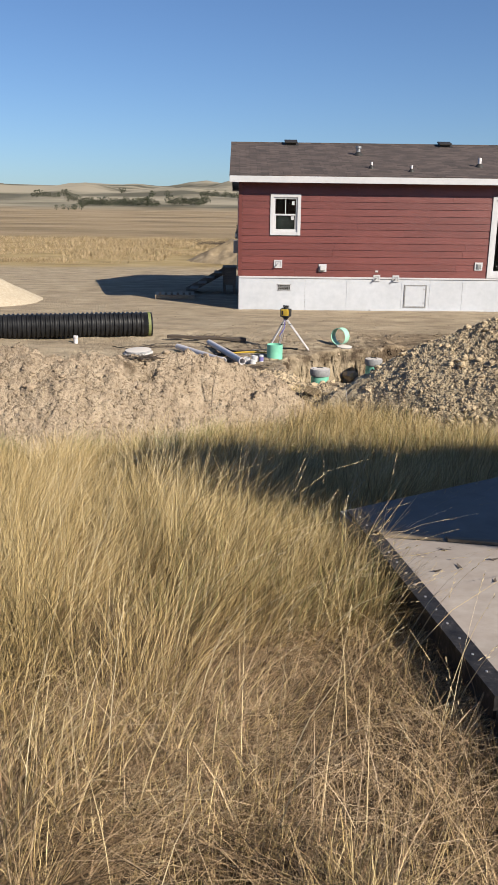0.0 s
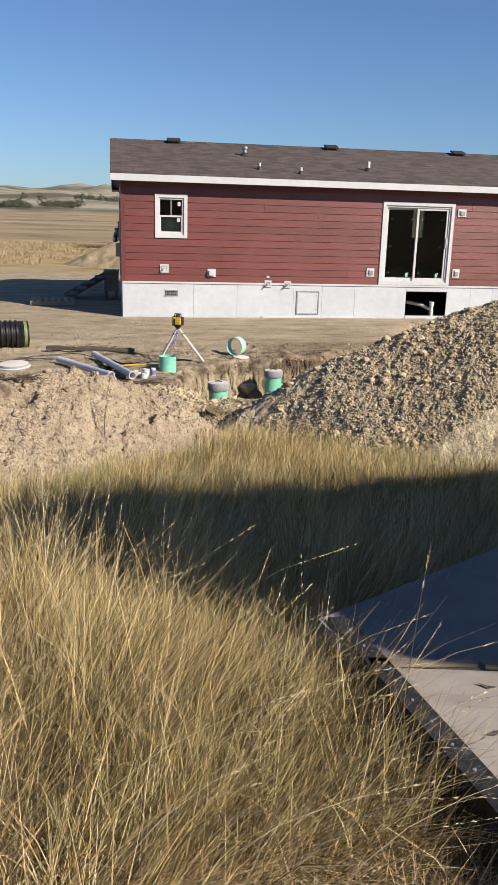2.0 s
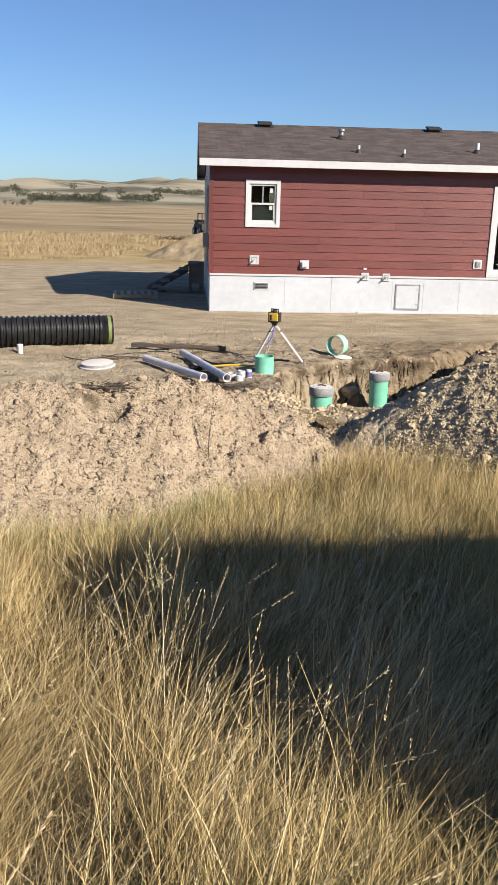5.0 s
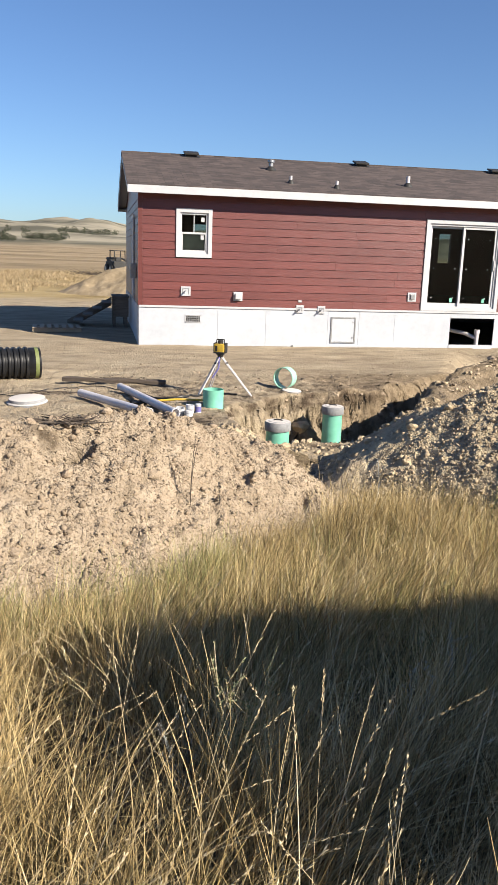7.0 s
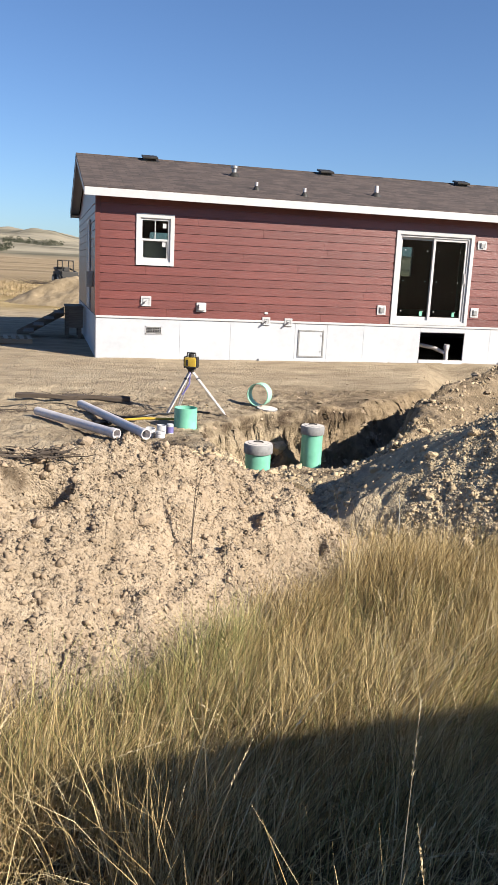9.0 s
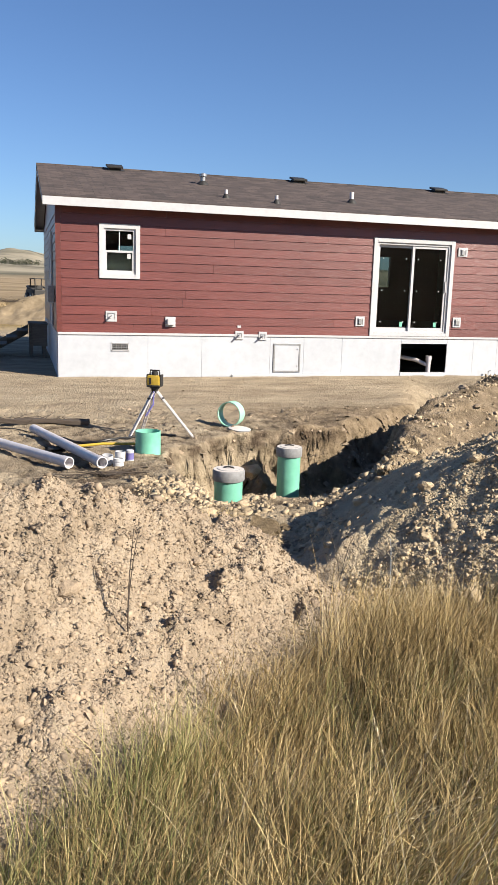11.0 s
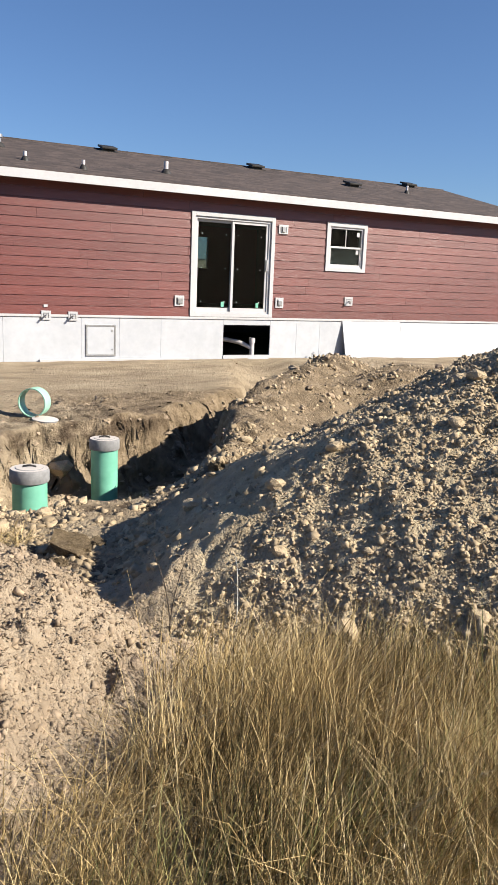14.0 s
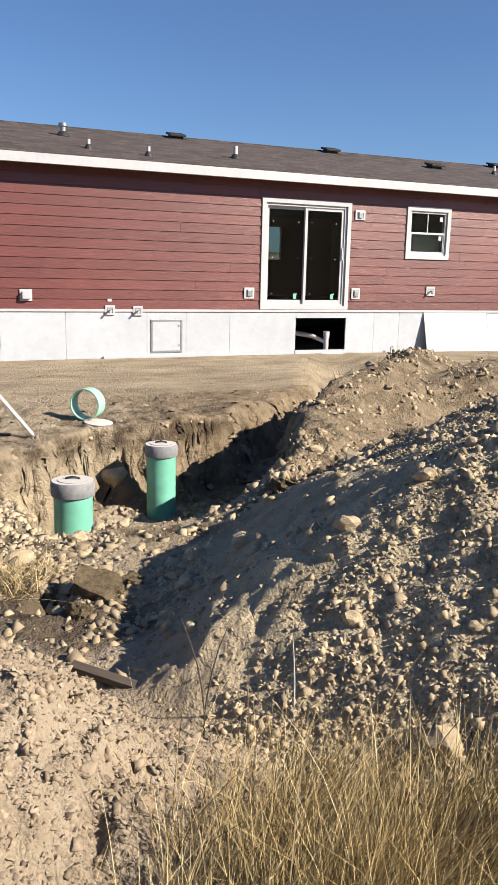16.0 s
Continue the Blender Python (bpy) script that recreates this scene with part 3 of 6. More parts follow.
idx = np.arange(nx * ny).reshape(ny, nx)
quads = np.stack([idx[:-1, :-1], idx[:-1, 1:], idx[1:, 1:], idx[1:, :-1]], -1).reshape(-1, 4)
ground = raw_mesh("ground", np.stack([GX, GY, GZ], -1).reshape(-1, 3), quads, GROUND, True)
tagged(ground, "dry dug-over earth with spoil mounds, prairie and far hills", "ground", kind="structure")


def rest(x, y):
    return float(height(np.array([x]), np.array([y]))[0])


# ---- the house ----
HL, HD, Z0, Z1, RIDGE_Y = 17.3, 8.4, 0.92, 3.50, 4.15
house = thing("house", "red lap-sided modular house with grey-brown shingle roof on white skirting", "house")

OPEN = [(0.95, 1.61, 2.13, 3.05), (7.09, 8.96, 1.0, 3.04), (10.53, 11.5, 2.12, 3.05)]


def pierced_wall(x0, x1, z0, z1, y0, y1, holes):
    bm = bmesh.new()
    xs = sorted({x0, x1, *[h[0] for h in holes], *[h[1] for h in holes]})
    for a, b in zip(xs, xs[1:]):
        spans, z = [], z0
        for h in sorted((h for h in holes if h[0] <= a and h[1] >= b), key=lambda h: h[2]):
            spans.append((z, h[2]))
            z = h[3]
        spans.append((z, z1))
        for c, d in spans:
            if d - c > 1e-4:
                bm_box(bm, a, b, y0, y1, c, d)
    return bm


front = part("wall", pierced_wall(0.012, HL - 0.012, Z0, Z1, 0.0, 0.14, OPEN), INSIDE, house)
back_wall = part("wall", pierced_wall(0.012, HL - 0.012, Z0, Z1, HD - 0.14, HD, [(2.2, 3.2, 2.0, 3.1), (10.95, 11.4, 2.1, 3.1)]), SIDING, house)
DIM = glass_material("dim_back_glass", (0.3, 0.34, 0.33))
for bx0, bx1, bz0, bz1 in ((2.2, 3.2, 2.0, 3.1), (10.95, 11.4, 2.1, 3.1)):
    part("back_pane", boxes((bx0, bx1, HD - 0.08, HD - 0.07, bz0, bz1)), DIM, back_wall)


def gable(x0, x1):
    bm = bmesh.new()
    prof = [(0.14, Z0), (HD - 0.14, Z0), (HD - 0.14, Z1), (RIDGE_Y, Z1 + 0.262 * RIDGE_Y - 0.02), (0.14, Z1)]
    a = [bm.verts.new((x0, y, z)) for y, z in prof]
    b = [bm.verts.new((x1, y, z)) for y, z in prof]
    bm.faces.new(a)
    bm.faces.new(b[::-1])
    for i in range(5):
        j = (i + 1) % 5
        bm.faces.new((a[i], b[i], b[j], a[j]))
    return bm


end_left = part("wall", gable(0.012, 0.14), SIDING, house)
end_right = part("wall", gable(HL - 0.14, HL - 0.012), SIDING, house)
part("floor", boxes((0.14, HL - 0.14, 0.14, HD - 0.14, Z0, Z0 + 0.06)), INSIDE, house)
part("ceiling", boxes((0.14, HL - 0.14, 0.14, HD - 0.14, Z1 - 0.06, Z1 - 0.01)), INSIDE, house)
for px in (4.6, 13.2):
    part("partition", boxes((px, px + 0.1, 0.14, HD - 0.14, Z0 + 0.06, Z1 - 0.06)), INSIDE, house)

# roof slabs with shingles
SLOPE = 0.262


def roof_slab(y_eave, y_ridge, thick=0.05):
    bm = bmesh.new()
    z_e, z_r = 3.605, 3.605 + SLOPE * abs(y_ridge - y_eave)
    x0, x1 = -0.27, HL + 0.27
    pts = [(y_eave, z_e), (y_ridge, z_r), (y_ridge, z_r - thick), (y_eave, z_e - thick)]
    a = [bm.verts.new((x0, y, z)) for y, z in pts]
    b = [bm.verts.new((x1, y, z)) for y, z in pts]
    bm.faces.new(a)
    bm.faces.new(b[::-1])
    for i in range(4):
        bm.faces.new((a[i], b[i], b[(i + 1) % 4], a[(i + 1) % 4]))
    return bm


def shingle_material():
    m = bpy.data.materials.new("brown_grey_shingles")
    m.use_nodes = True
    n, l = m.node_tree.nodes, m.node_tree.links
    b = n["Principled BSDF"]
    co = n.new("ShaderNodeTexCoord")
    br = n.new("ShaderNodeTexBrick")
    br.inputs["Scale"].default_value = 1.0
    br.inputs["Brick Width"].default_value, br.inputs["Row Height"].default_value, br.inputs["Mortar Size"].default_value = 0.3, 0.145, 0.006
    br.inputs["Color1"].default_value, br.inputs["Color2"].default_value, br.inputs["Mortar"].default_value = (0.086, 0.064, 0.056, 1), (0.036, 0.027, 0.024, 1), (0.012, 0.01, 0.01, 1)
    br.offset, br.squash = 0.37, 1.0
    l.new(co.outputs["Object"], br.inputs["Vector"])
    t = n.new("ShaderNodeTexNoise")
    t.inputs["Scale"].default_value, t.inputs["Detail"].default_value = 60, 4
    l.new(co.outputs["Object"], t.inputs["Vector"])
    mr = n.new("ShaderNodeMapRange")
    mr.inputs["To Min"].default_value, mr.inputs["To Max"].default_value = 0.5, 1.5
    l.new(t.outputs["Fac"], mr.inputs["Value"])
    hs = n.new("ShaderNodeHueSaturation")
    l.new(br.outputs["Color"], hs.inputs["Color"])
    l.new(mr.outputs["Result"], hs.inputs["Value"])
    l.new(hs.outputs["Color"], b.inputs["Base Color"])
    b.inputs["Roughness"].default_value = 0.9
    bp = n.new("ShaderNodeBump")
    bp.inputs["Strength"].default_value, bp.inputs["Distance"].default_value = 0.6, 0.01
    l.new(br.outputs["Fac"], bp.inputs["Height"])
    bp.invert = True
    l.new(bp.outputs["Normal"], b.inputs["Normal"])
    return m


SHINGLE = shingle_material()
roof = part("roof", roof_slab(-0.36, RIDGE_Y), SHINGLE, house, "grey-brown asphalt shingles")
roof_back = part("roof", roof_slab(HD + 0.36, RIDGE_Y + 0.002), SHINGLE, house)
part("fascia", boxes((-0.265, HL + 0.265, -0.385, -0.362, 3.42, 3.585), bevel=0.004), WHITE, house, "white fascia board")
part("fascia", boxes((-0.265, HL + 0.265, HD + 0.362, HD + 0.385, 3.42, 3.585), bevel=0.004), WHITE, house)
part("soffit", boxes((-0.265, HL + 0.265, -0.36, -0.024, 3.455, 3.47)), SOFFIT, house)
part("soffit", boxes((-0.265, HL + 0.265, HD + 0.004, HD + 0.36, 3.455, 3.47)), SOFFIT, house)


def rake(x0, x1, drop):
    bm = bmesh.new()
    za, zr = 3.55, 3.55 + SLOPE * (RIDGE_Y + 0.36)
    prof = [(-0.36, za), (RIDGE_Y, zr), (HD + 0.36, za), (HD + 0.36, za - drop), (RIDGE_Y, zr - drop), (-0.36, za - drop)]
    a = [bm.verts.new((x0, y, z)) for y, z in prof]
    b = [bm.verts.new((x1, y, z)) for y, z in prof]
    for q in ((0, 1, 4, 5), (1, 2, 3, 4)):
        bm.faces.new([a[i] for i in q])
        bm.faces.new([b[i] for i in q][::-1])
    for i in range(6):
        j = (i + 1) % 6
        bm.faces.new((a[i], b[i], b[j], a[j]))
    return bm


for xr in (-0.262, HL + 0.24):
    part("rake_board", rake(xr, xr + 0.022, 0.13), WHITE, house)
part("rake_soffit", rake(-0.24, 0.0, 0.012), SOFFIT, house, m=Matrix.Translation((0, 0, -0.03)))
part("rake_soffit", rake(HL, HL + 0.24, 0.012), SOFFIT, house, m=Matrix.Translation((0, 0, -0.03)))

# ---- windows and sliding door ----


def window_unit(x0, x1, z0, z1, screen):
    """A single-hung window: outer trim, frame, upper sash with a glazing bar, lower sash."""
    w = part("window", boxes((x0 - 0.09, x0, -0.045, -0.012, z0 - 0.09, z1 + 0.09), (x1, x1 + 0.09, -0.045, -0.012, z0 - 0.09, z1 + 0.09), (x0, x1, -0.045, -0.012, z1, z1 + 0.09), (x0, x1, -0.045, -0.012, z0 - 0.09, z0), bevel=0.003), WHITE, house, "white trimmed single-hung window")
    f = 0.045
    part("frame", boxes((x0, x0 + f, -0.01, 0.1, z0, z1), (x1 - f, x1, -0.01, 0.1, z0, z1), (x0 + f, x1 - f, -0.01, 0.1, z1 - f, z1), (x0 + f, x1 - f, -0.01, 0.1, z0, z0 + f), bevel=0.003), WHITE, w)
    zm = (z0 + z1) / 2
    part("meeting_rail", boxes((x0 + f, x1 - f, 0.0, 0.05, zm - 0.022, zm + 0.022), bevel=0.003), WHITE, w)
    part("glazing_bar", boxes(((x0 + x1) / 2 - 0.009, (x0 + x1) / 2 + 0.009, 0.012, 0.03, zm + 0.022, z1 - f)), WHITE, w)
    for a, b, yy in ((zm + 0.022, z1 - f, 0.04), (z0 + f + 0.03, zm - 0.022, 0.03)):
        part("pane", boxes((x0 + f, x1 - f, yy, yy + 0.004, a, b)), GLASS, w)
    part("lower_sash", boxes((x0 + f, x0 + f + 0.025, 0.004, 0.05, z0 + f, zm - 0.022), (x1 - f - 0.025, x1 - f, 0.004, 0.05, z0 + f, zm - 0.022), (x0 + f + 0.025, x1 - f - 0.025, 0.004, 0.05, z0 + f, z0 + f + 0.03)), WHITE, w)
    if screen:
        part("insect_screen", boxes((x0 + f + 0.025, x1 - f - 0.025, 0.07, 0.074, z0 + f + 0.03, zm - 0.022)), SCREEN, w)
    for sx, sz in ((x1 - 0.16, z1 - 0.2), (x1 - 0.17, zm - 0.14)):
        part("sticker", boxes((sx, sx + 0.075, 0.024, 0.0265, sz, sz + 0.1)), WHITE, w)
    return w


window_unit(*OPEN[0], True)
window_unit(*OPEN[2], True)

dx0, dx1, dz0, dz1 = OPEN[1]
sd = part("sliding_door", boxes((dx0 - 0.09, dx0, -0.045, -0.012, dz0 - 0.075, dz1 + 0.09), (dx1, dx1 + 0.09, -0.045, -0.012, dz0 - 0.075, dz1 + 0.09), (dx0, dx1, -0.045, -0.012, dz1, dz1 + 0.09), (dx0, dx1, -0.045, -0.012, dz0 - 0.075, dz0), bevel=0.003), WHITE, house, "white two-panel sliding glass door, closed")
part("frame", boxes((dx0, dx0 + 0.05, -0.01, 0.12, dz0, dz1), (dx1 - 0.05, dx1, -0.01, 0.12, dz0, dz1), (dx0 + 0.05, dx1 - 0.05, -0.01, 0.12, dz1 - 0.05, dz1), (dx0 + 0.05, dx1 - 0.05, -0.01, 0.12, dz0, dz0 + 0.04), bevel=0.003), WHITE, sd)
xm = (dx0 + dx1) / 2
for a, b, yy in ((dx0 + 0.05, xm + 0.03, 0.06), (xm - 0.03, dx1 - 0.05, 0.015)):
    s = part("sash", boxes((a, a + 0.06, yy, yy + 0.035, dz0 + 0.04, dz1 - 0.05), (b - 0.06, b, yy, yy + 0.035, dz0 + 0.04, dz1 - 0.05), (a + 0.06, b - 0.06, yy, yy + 0.035, dz1 - 0.11, dz1 - 0.05), (a + 0.06, b - 0.06, yy, yy + 0.035, dz0 + 0.04, dz0 + 0.12), bevel=0.003), WHITE, sd)
    part("pane", boxes((a + 0.06, b - 0.06, yy + 0.015, yy + 0.02, dz0 + 0.12, dz1 - 0.11)), GLASS, s)
    for i in range(2):
        for k in range(3):
            part("glazing_pad", bm_lathe([(0, 0), (0.014, 0), (0.014, 0.004), (0, 0.004)], 10, axis="y", at=(a + 0.16 + i * (b - a - 0.34), yy + 0.01, dz0 + 0.25 + k * 0.72)), WHITE, s)
    part("sticker", boxes((b - 0.26, b - 0.19, yy + 0.008, yy + 0.011, dz0 + 0.14, dz0 + 0.25)), GREEN, s, "mint green sticker")
part("handle", boxes((dx1 - 0.1, dx1 - 0.07, -0.03, 0.015, 1.95, 2.2), bevel=0.006), WHITE, sd)

# ---- siding boards: each one a wedge-shaped lap ----
random.seed(3)
COURSES = 14
pitch_z = (Z1 - Z0) / COURSES
holes_out = [(a - 0.09, b + 0.09, c - 0.09, d + 0.09) for a, b, c, d in OPEN]
holes_out[1] = (dx0 - 0.09, dx1 + 0.09, dz0 - 0.075, dz1 + 0.09)


def lap_board(name, x0, x1, z0, z1, parent, cut0=False):
    bm = bmesh.new()
    pr = [(-0.024, z0), (-0.002, z0), (-0.002, z1), (-0.010, z1)]
    a = [bm.verts.new((x0, y, z)) for y, z in pr]
    b = [bm.verts.new((x1, y, z)) for y, z in pr]
    bm.faces.new(a)
    bm.faces.new(b[::-1])
    for i in range(4):
        bm.faces.new((a[i], b[i], b[(i + 1) % 4], a[(i + 1) % 4]))
    return part(name, bm, SIDING, parent)


for k in range(COURSES):
    z0, z1 = Z0 + k * pitch_z, Z0 + (k + 1) * pitch_z - 0.003
    cuts = [0.09]
    x = 0.09 + random.uniform(0.8, 3.66)
    while x < HL - 0.12:
        cuts.append(x)
        x += 3.66
    cuts.append(HL - 0.09)
    for a, b in zip(cuts, cuts[1:]):
        pieces = [(a + 0.0015, b - 0.0015, z0, z1)]
        for h in holes_out:
            nxt = []
            for p0, p1, q0, q1 in pieces:
                if h[2] < q1 - 0.01 and h[3] > q0 + 0.01 and h[0] < p1 and h[1] > p0:
                    if h[0] - p0 > 0.02:
                        nxt.append((p0, h[0] - 0.001, q0, q1))
                    if p1 - h[1] > 0.02:
                        nxt.append((h[1] + 0.001, p1, q0, q1))
                    if h[2] > q0 + 0.02:
                        nxt.append((max(p0, h[0]), min(p1, h[1]), q0, h[2] - 0.001))
                    if h[3] < q1 - 0.02:
                        nxt.append((max(p0, h[0]), min(p1, h[1]), h[3] + 0.001, q1))
                else:
                    nxt.append((p0, p1, q0, q1))
            pieces = nxt
        for p in pieces:
            lap_board("siding_board", *p, front)
for a, b in ((0.0, 0.088), (HL - 0.088, HL)):
    part("corner_board", boxes((a, b, -0.03, -0.001, Z0, Z1), bevel=0.003), SIDING, house)
part("corner_board", boxes((-0.018, -0.0005, -0.03, 0.09, Z0, Z1), bevel=0.003), SIDING, house)
# laps on the end wall
for k in range(COURSES):
    z0 = Z0 + k * pitch_z
    bm = bmesh.new()
    pr = [(-0.012, z0), (0.011, z0), (0.011, z0 + pitch_z - 0.003), (0.002, z0 + pitch_z - 0.003)]
    a = [bm.verts.new((q, 0.092, z)) for q, z in pr]
    b = [bm.verts.new((q, HD - 0.01, z)) for q, z in pr]
    bm.faces.new(a[::-1])
    bm.faces.new(b)
    for i in range(4):
        bm.faces.new((a[i], a[(i + 1) % 4], b[(i + 1) % 4], b[i]))
    part("siding_board", bm, SIDING, end_left)
ed = part("end_door", boxes((-0.045, -0.013, 1.9, 2.0, 0.95, 3.05), (-0.045, -0.013, 2.9, 3.0, 0.95, 3.05), (-0.045, -0.013, 2.0, 2.9, 2.96, 3.05)), WHITE, house, "white end door in white trim")
part("leaf", boxes((-0.03, -0.013, 2.0, 2.9, 0.96, 2.96)), WHITE, ed)
part("meter_box", boxes((-0.16, -0.013, 0.9, 1.15, 1.5, 1.85), bevel=0.01), ALU, house)

# ---- skirting ----
random.seed(5)
sk = [0.0, 1.88, 3.06, 4.62, 5.42, 6.35, 7.84]
for a, b in zip(sk, sk[1:]):
    part("skirting_panel", boxes((a + 0.002, b - 0.002, -0.012, 0.02, -0.12, 0.885), bevel=0.002), SKIRT, house)
sk2 = [9.04, 9.75, 10.4, 11.4]
for a, b in zip(sk2, sk2[1:]):
    part("skirting_panel", boxes((a + 0.002, b - 0.002, -0.012, 0.02, -0.12, 0.885), bevel=0.002), SKIRT, house)
part("skirting_panel", boxes((7.842, 9.038, -0.012, 0.02, 0.75, 0.885)), SKIRT, house)
part("skirting_panel", boxes((7.842, 9.038, -0.03, 0.06, -0.12, 0.075)), SKIRT, house)
sk3 = [11.4, 12.85, 14.4, 15.9, HL]
for a, b in zip(sk3, sk3[1:]):
    part("skirting_panel", boxes((a + 0.002, b - 0.002, -0.012, 0.02, -0.12, 0.885), bevel=0.002), SKIRT, house)
part("skirting_panel", boxes((-0.012, 0.016, 0.022, HD, -0.12, 0.9)), SKIRT, house)
part("skirting_panel", boxes((HL - 0.016, HL + 0.012, 0.022, HD, -0.12, 0.9)), SKIRT, house)
part("skirting_panel", boxes((0, HL, HD - 0.02, HD + 0.012, -0.12, 0.9)), SKIRT, house)
part("skirting_rail", boxes((0.0, HL, -0.036, -0.013, 0.872, 0.919), bevel=0.003), WHITE, house, "white skirting top rail")
part("ground_strip", boxes((3.75, 7.0, -0.075, -0.016, -0.02, 0.03), bevel=0.004), WHITE, house)
part("ground_strip", boxes((12.3, 16.9, -0.15, -0.1, -0.02, 0.03), bevel=0.004), WHITE, house)
hatch = part("access_hatch", boxes((4.70, 4.735, -0.03, -0.013, 0.08, 0.725), (5.305, 5.34, -0.03, -0.013, 0.08, 0.725), (4.735, 5.305, -0.03, -0.013, 0.69, 0.725), (4.735, 5.305, -0.03, -0.013, 0.08, 0.115), bevel=0.003), ALU, house, "grey aluminium framed white access hatch")
part("leaf", boxes((4.738, 5.302, -0.022, -0.013, 0.118, 0.687)), SKIRT, hatch)
for lz in (0.22, 0.6):
    part("latch", boxes((5.25, 5.28, -0.03, -0.0225, lz - 0.015, lz + 0.015)), ALU, hatch)


def grille(x0, x1, z0, z1):
    g = part("crawl_vent", boxes((x0, x0 + 0.018, -0.026, -0.013, z0, z1), (x1 - 0.018, x1, -0.026, -0.013, z0, z1), (x0, x1, -0.026, -0.013, z1 - 0.018, z1), (x0, x1, -0.026, -0.013, z0, z0 + 0.018)), WHITE, house, "louvred crawl-space vent")
    part("backing", boxes((x0 + 0.018, x1 - 0.018, -0.0155, -0.013, z0 + 0.018, z1 - 0.018)), DARK, g)
    for i in range(4):
        zz = z0 + 0.03 + i * (z1 - z0 - 0.045) / 3.6
        part("slat", boxes((x0 + 0.018, x1 - 0.018, -0.025, -0.016, zz, zz + 0.012)), ALU, g)
    for i in range(1, 7):
        xx = x0 + (x1 - x0) * i / 7
        part("mullion", boxes((xx - 0.004, xx + 0.004, -0.0262, -0.016, z0 + 0.018, z1 - 0.018)), ALU, g)


grille(1.10, 1.47, 0.53, 0.71)
grille(16.1, 16.5, 0.49, 0.68)

# leaning loose panel in front of the skirting
lp = tagged(new("loose_panel", to_mesh("loose_panel", boxes((0, 1.75, 0, 0.02, 0, 0.9), bevel=0.002), SKIRT)), "white skirting panel leaning against the house base", "panel")
lp.matrix_basis = pose(11.03, -0.26, rest(11.5, -0.26) - 0.005, -15, 0, 0)
lp2 = tagged(new("loose_panel", to_mesh("loose_panel", boxes((0, 4.2, 0, 0.02, 0, 0.88), bevel=0.002), SKIRT)), "long white skirting panel leaning against the house base", "panel")
lp2.matrix_basis = pose(12.8, -0.24, rest(13.5, -0.24) - 0.005, -14, 0, 0)


def fixture(x0, x1, z0, z1, hood):
    """A mounting block with a dryer hood, tap or socket on it."""
    f = part("mounting_block", boxes((x0, x1, -0.045, -0.02, z0, z1), bevel=0.004), WHITE, house, "white square mounting block")
    c, zc, s = (x0 + x1) / 2, (z0 + z1) / 2, (x1 - x0)
    part("inner_rim", boxes((x0 + 0.04, x0 + 0.052, -0.053, -0.0455, z0 + 0.04, z1 - 0.04), (x1 - 0.052, x1 - 0.04, -0.053, -0.0455, z0 + 0.04, z1 - 0.04), (x0 + 0.052, x1 - 0.052, -0.053, -0.0455, z1 - 0.052, z1 - 0.04)), ALU, f)
    if hood == "hood":
        bm = boxes((c - s * 0.34, c + s * 0.34, -0.12, -0.054, zc - s * 0.3, zc + s * 0.3), bevel=0.012)
        part("hood", bm, WHITE, f)
    elif hood == "tap":
        part("tap", bm_tube([(c, -0.05, zc), (c, -0.1, zc + 0.01), (c - 0.04, -0.14, zc - 0.04)], 0.018, 8), ALU, f)
    else:
        part("socket", boxes((c - 0.045, c + 0.045, -0.075, -0.0465, zc - 0.06, zc + 0.06), bevel=0.006), ALU, f)


fixture(0.985, 1.215, 1.15, 1.37, "tap")
fixture(2.245, 2.465, 1.06, 1.27, "hood")
fixture(3.80, 3.99, 0.81, 0.99, "tap")
fixture(4.34, 4.53, 0.80, 0.98, "tap")
fixture(6.64, 6.86, 1.14, 1.36, "socket")
fixture(9.13, 9.34, 1.15, 1.38, "socket")
fixture(9.14, 9.38, 2.79, 2.99, "socket")
fixture(11.05, 11.28, 1.24, 1.44, "tap")
part("wall_tag", boxes((3.85, 3.93, -0.03, -0.021, 1.06, 1.11)), WHITE, house)

# pipe standing in the open crawl space, and the pipe behind it
cp = thing("drain_pipe", "white PVC drain riser in the open crawl-space gap", "pipe", pose(8.72, 0.25, rest(8.72, 0.25)))
part("pipe", bm_lathe([(0.0, -0.05), (0.055, -0.05), (0.055, 0.32), (0.07, 0.32), (0.07, 0.43), (0.056, 0.43), (0.056, 0.3), (0, 0.3)], 20), PVC, cp, smooth=True)
part("branch", bm_tube([(0, 0.0, 0.2), (-0.25, 0.2, 0.32), (-0.6, 0.4, 0.38)], 0.05, 12), PVC, cp, smooth=True)
tap = thing("yard_tap", "small metal tap standing at the house base", "tap", pose(10.15, -0.12, rest(10.15, -0.12)))
part("stem", bm_tube([(0, 0, -0.05), (0, 0, 0.13), (0.05, -0.02, 0.14)], 0.014, 8), ALU, tap)

# ---- roof fittings ----


def roof_z(y):
    return 3.605 + SLOPE * (y + 0.36)


def box_vent(x, y):
    v = part("roof_vent", boxes((-0.2, 0.2, -0.2, 0.16, 0.06, 0.11), (-0.15, 0.15, -0.14, 0.12, -0.02, 0.06), bevel=0.012), DARK, house, "low black roof vent", m=pose(x, y, roof_z(y), math.degrees(math.atan(SLOPE)), 0, 0))
    part("flange", boxes((-0.24, 0.24, -0.22, 0.22, 0.002, 0.008)), DARK, v)


for vx, vy in ((1.62, 4.0), (6.5, 4.0), (10.65, 3.95), (12.85, 2.5), (16.0, 4.0)):
    box_vent(vx, vy)


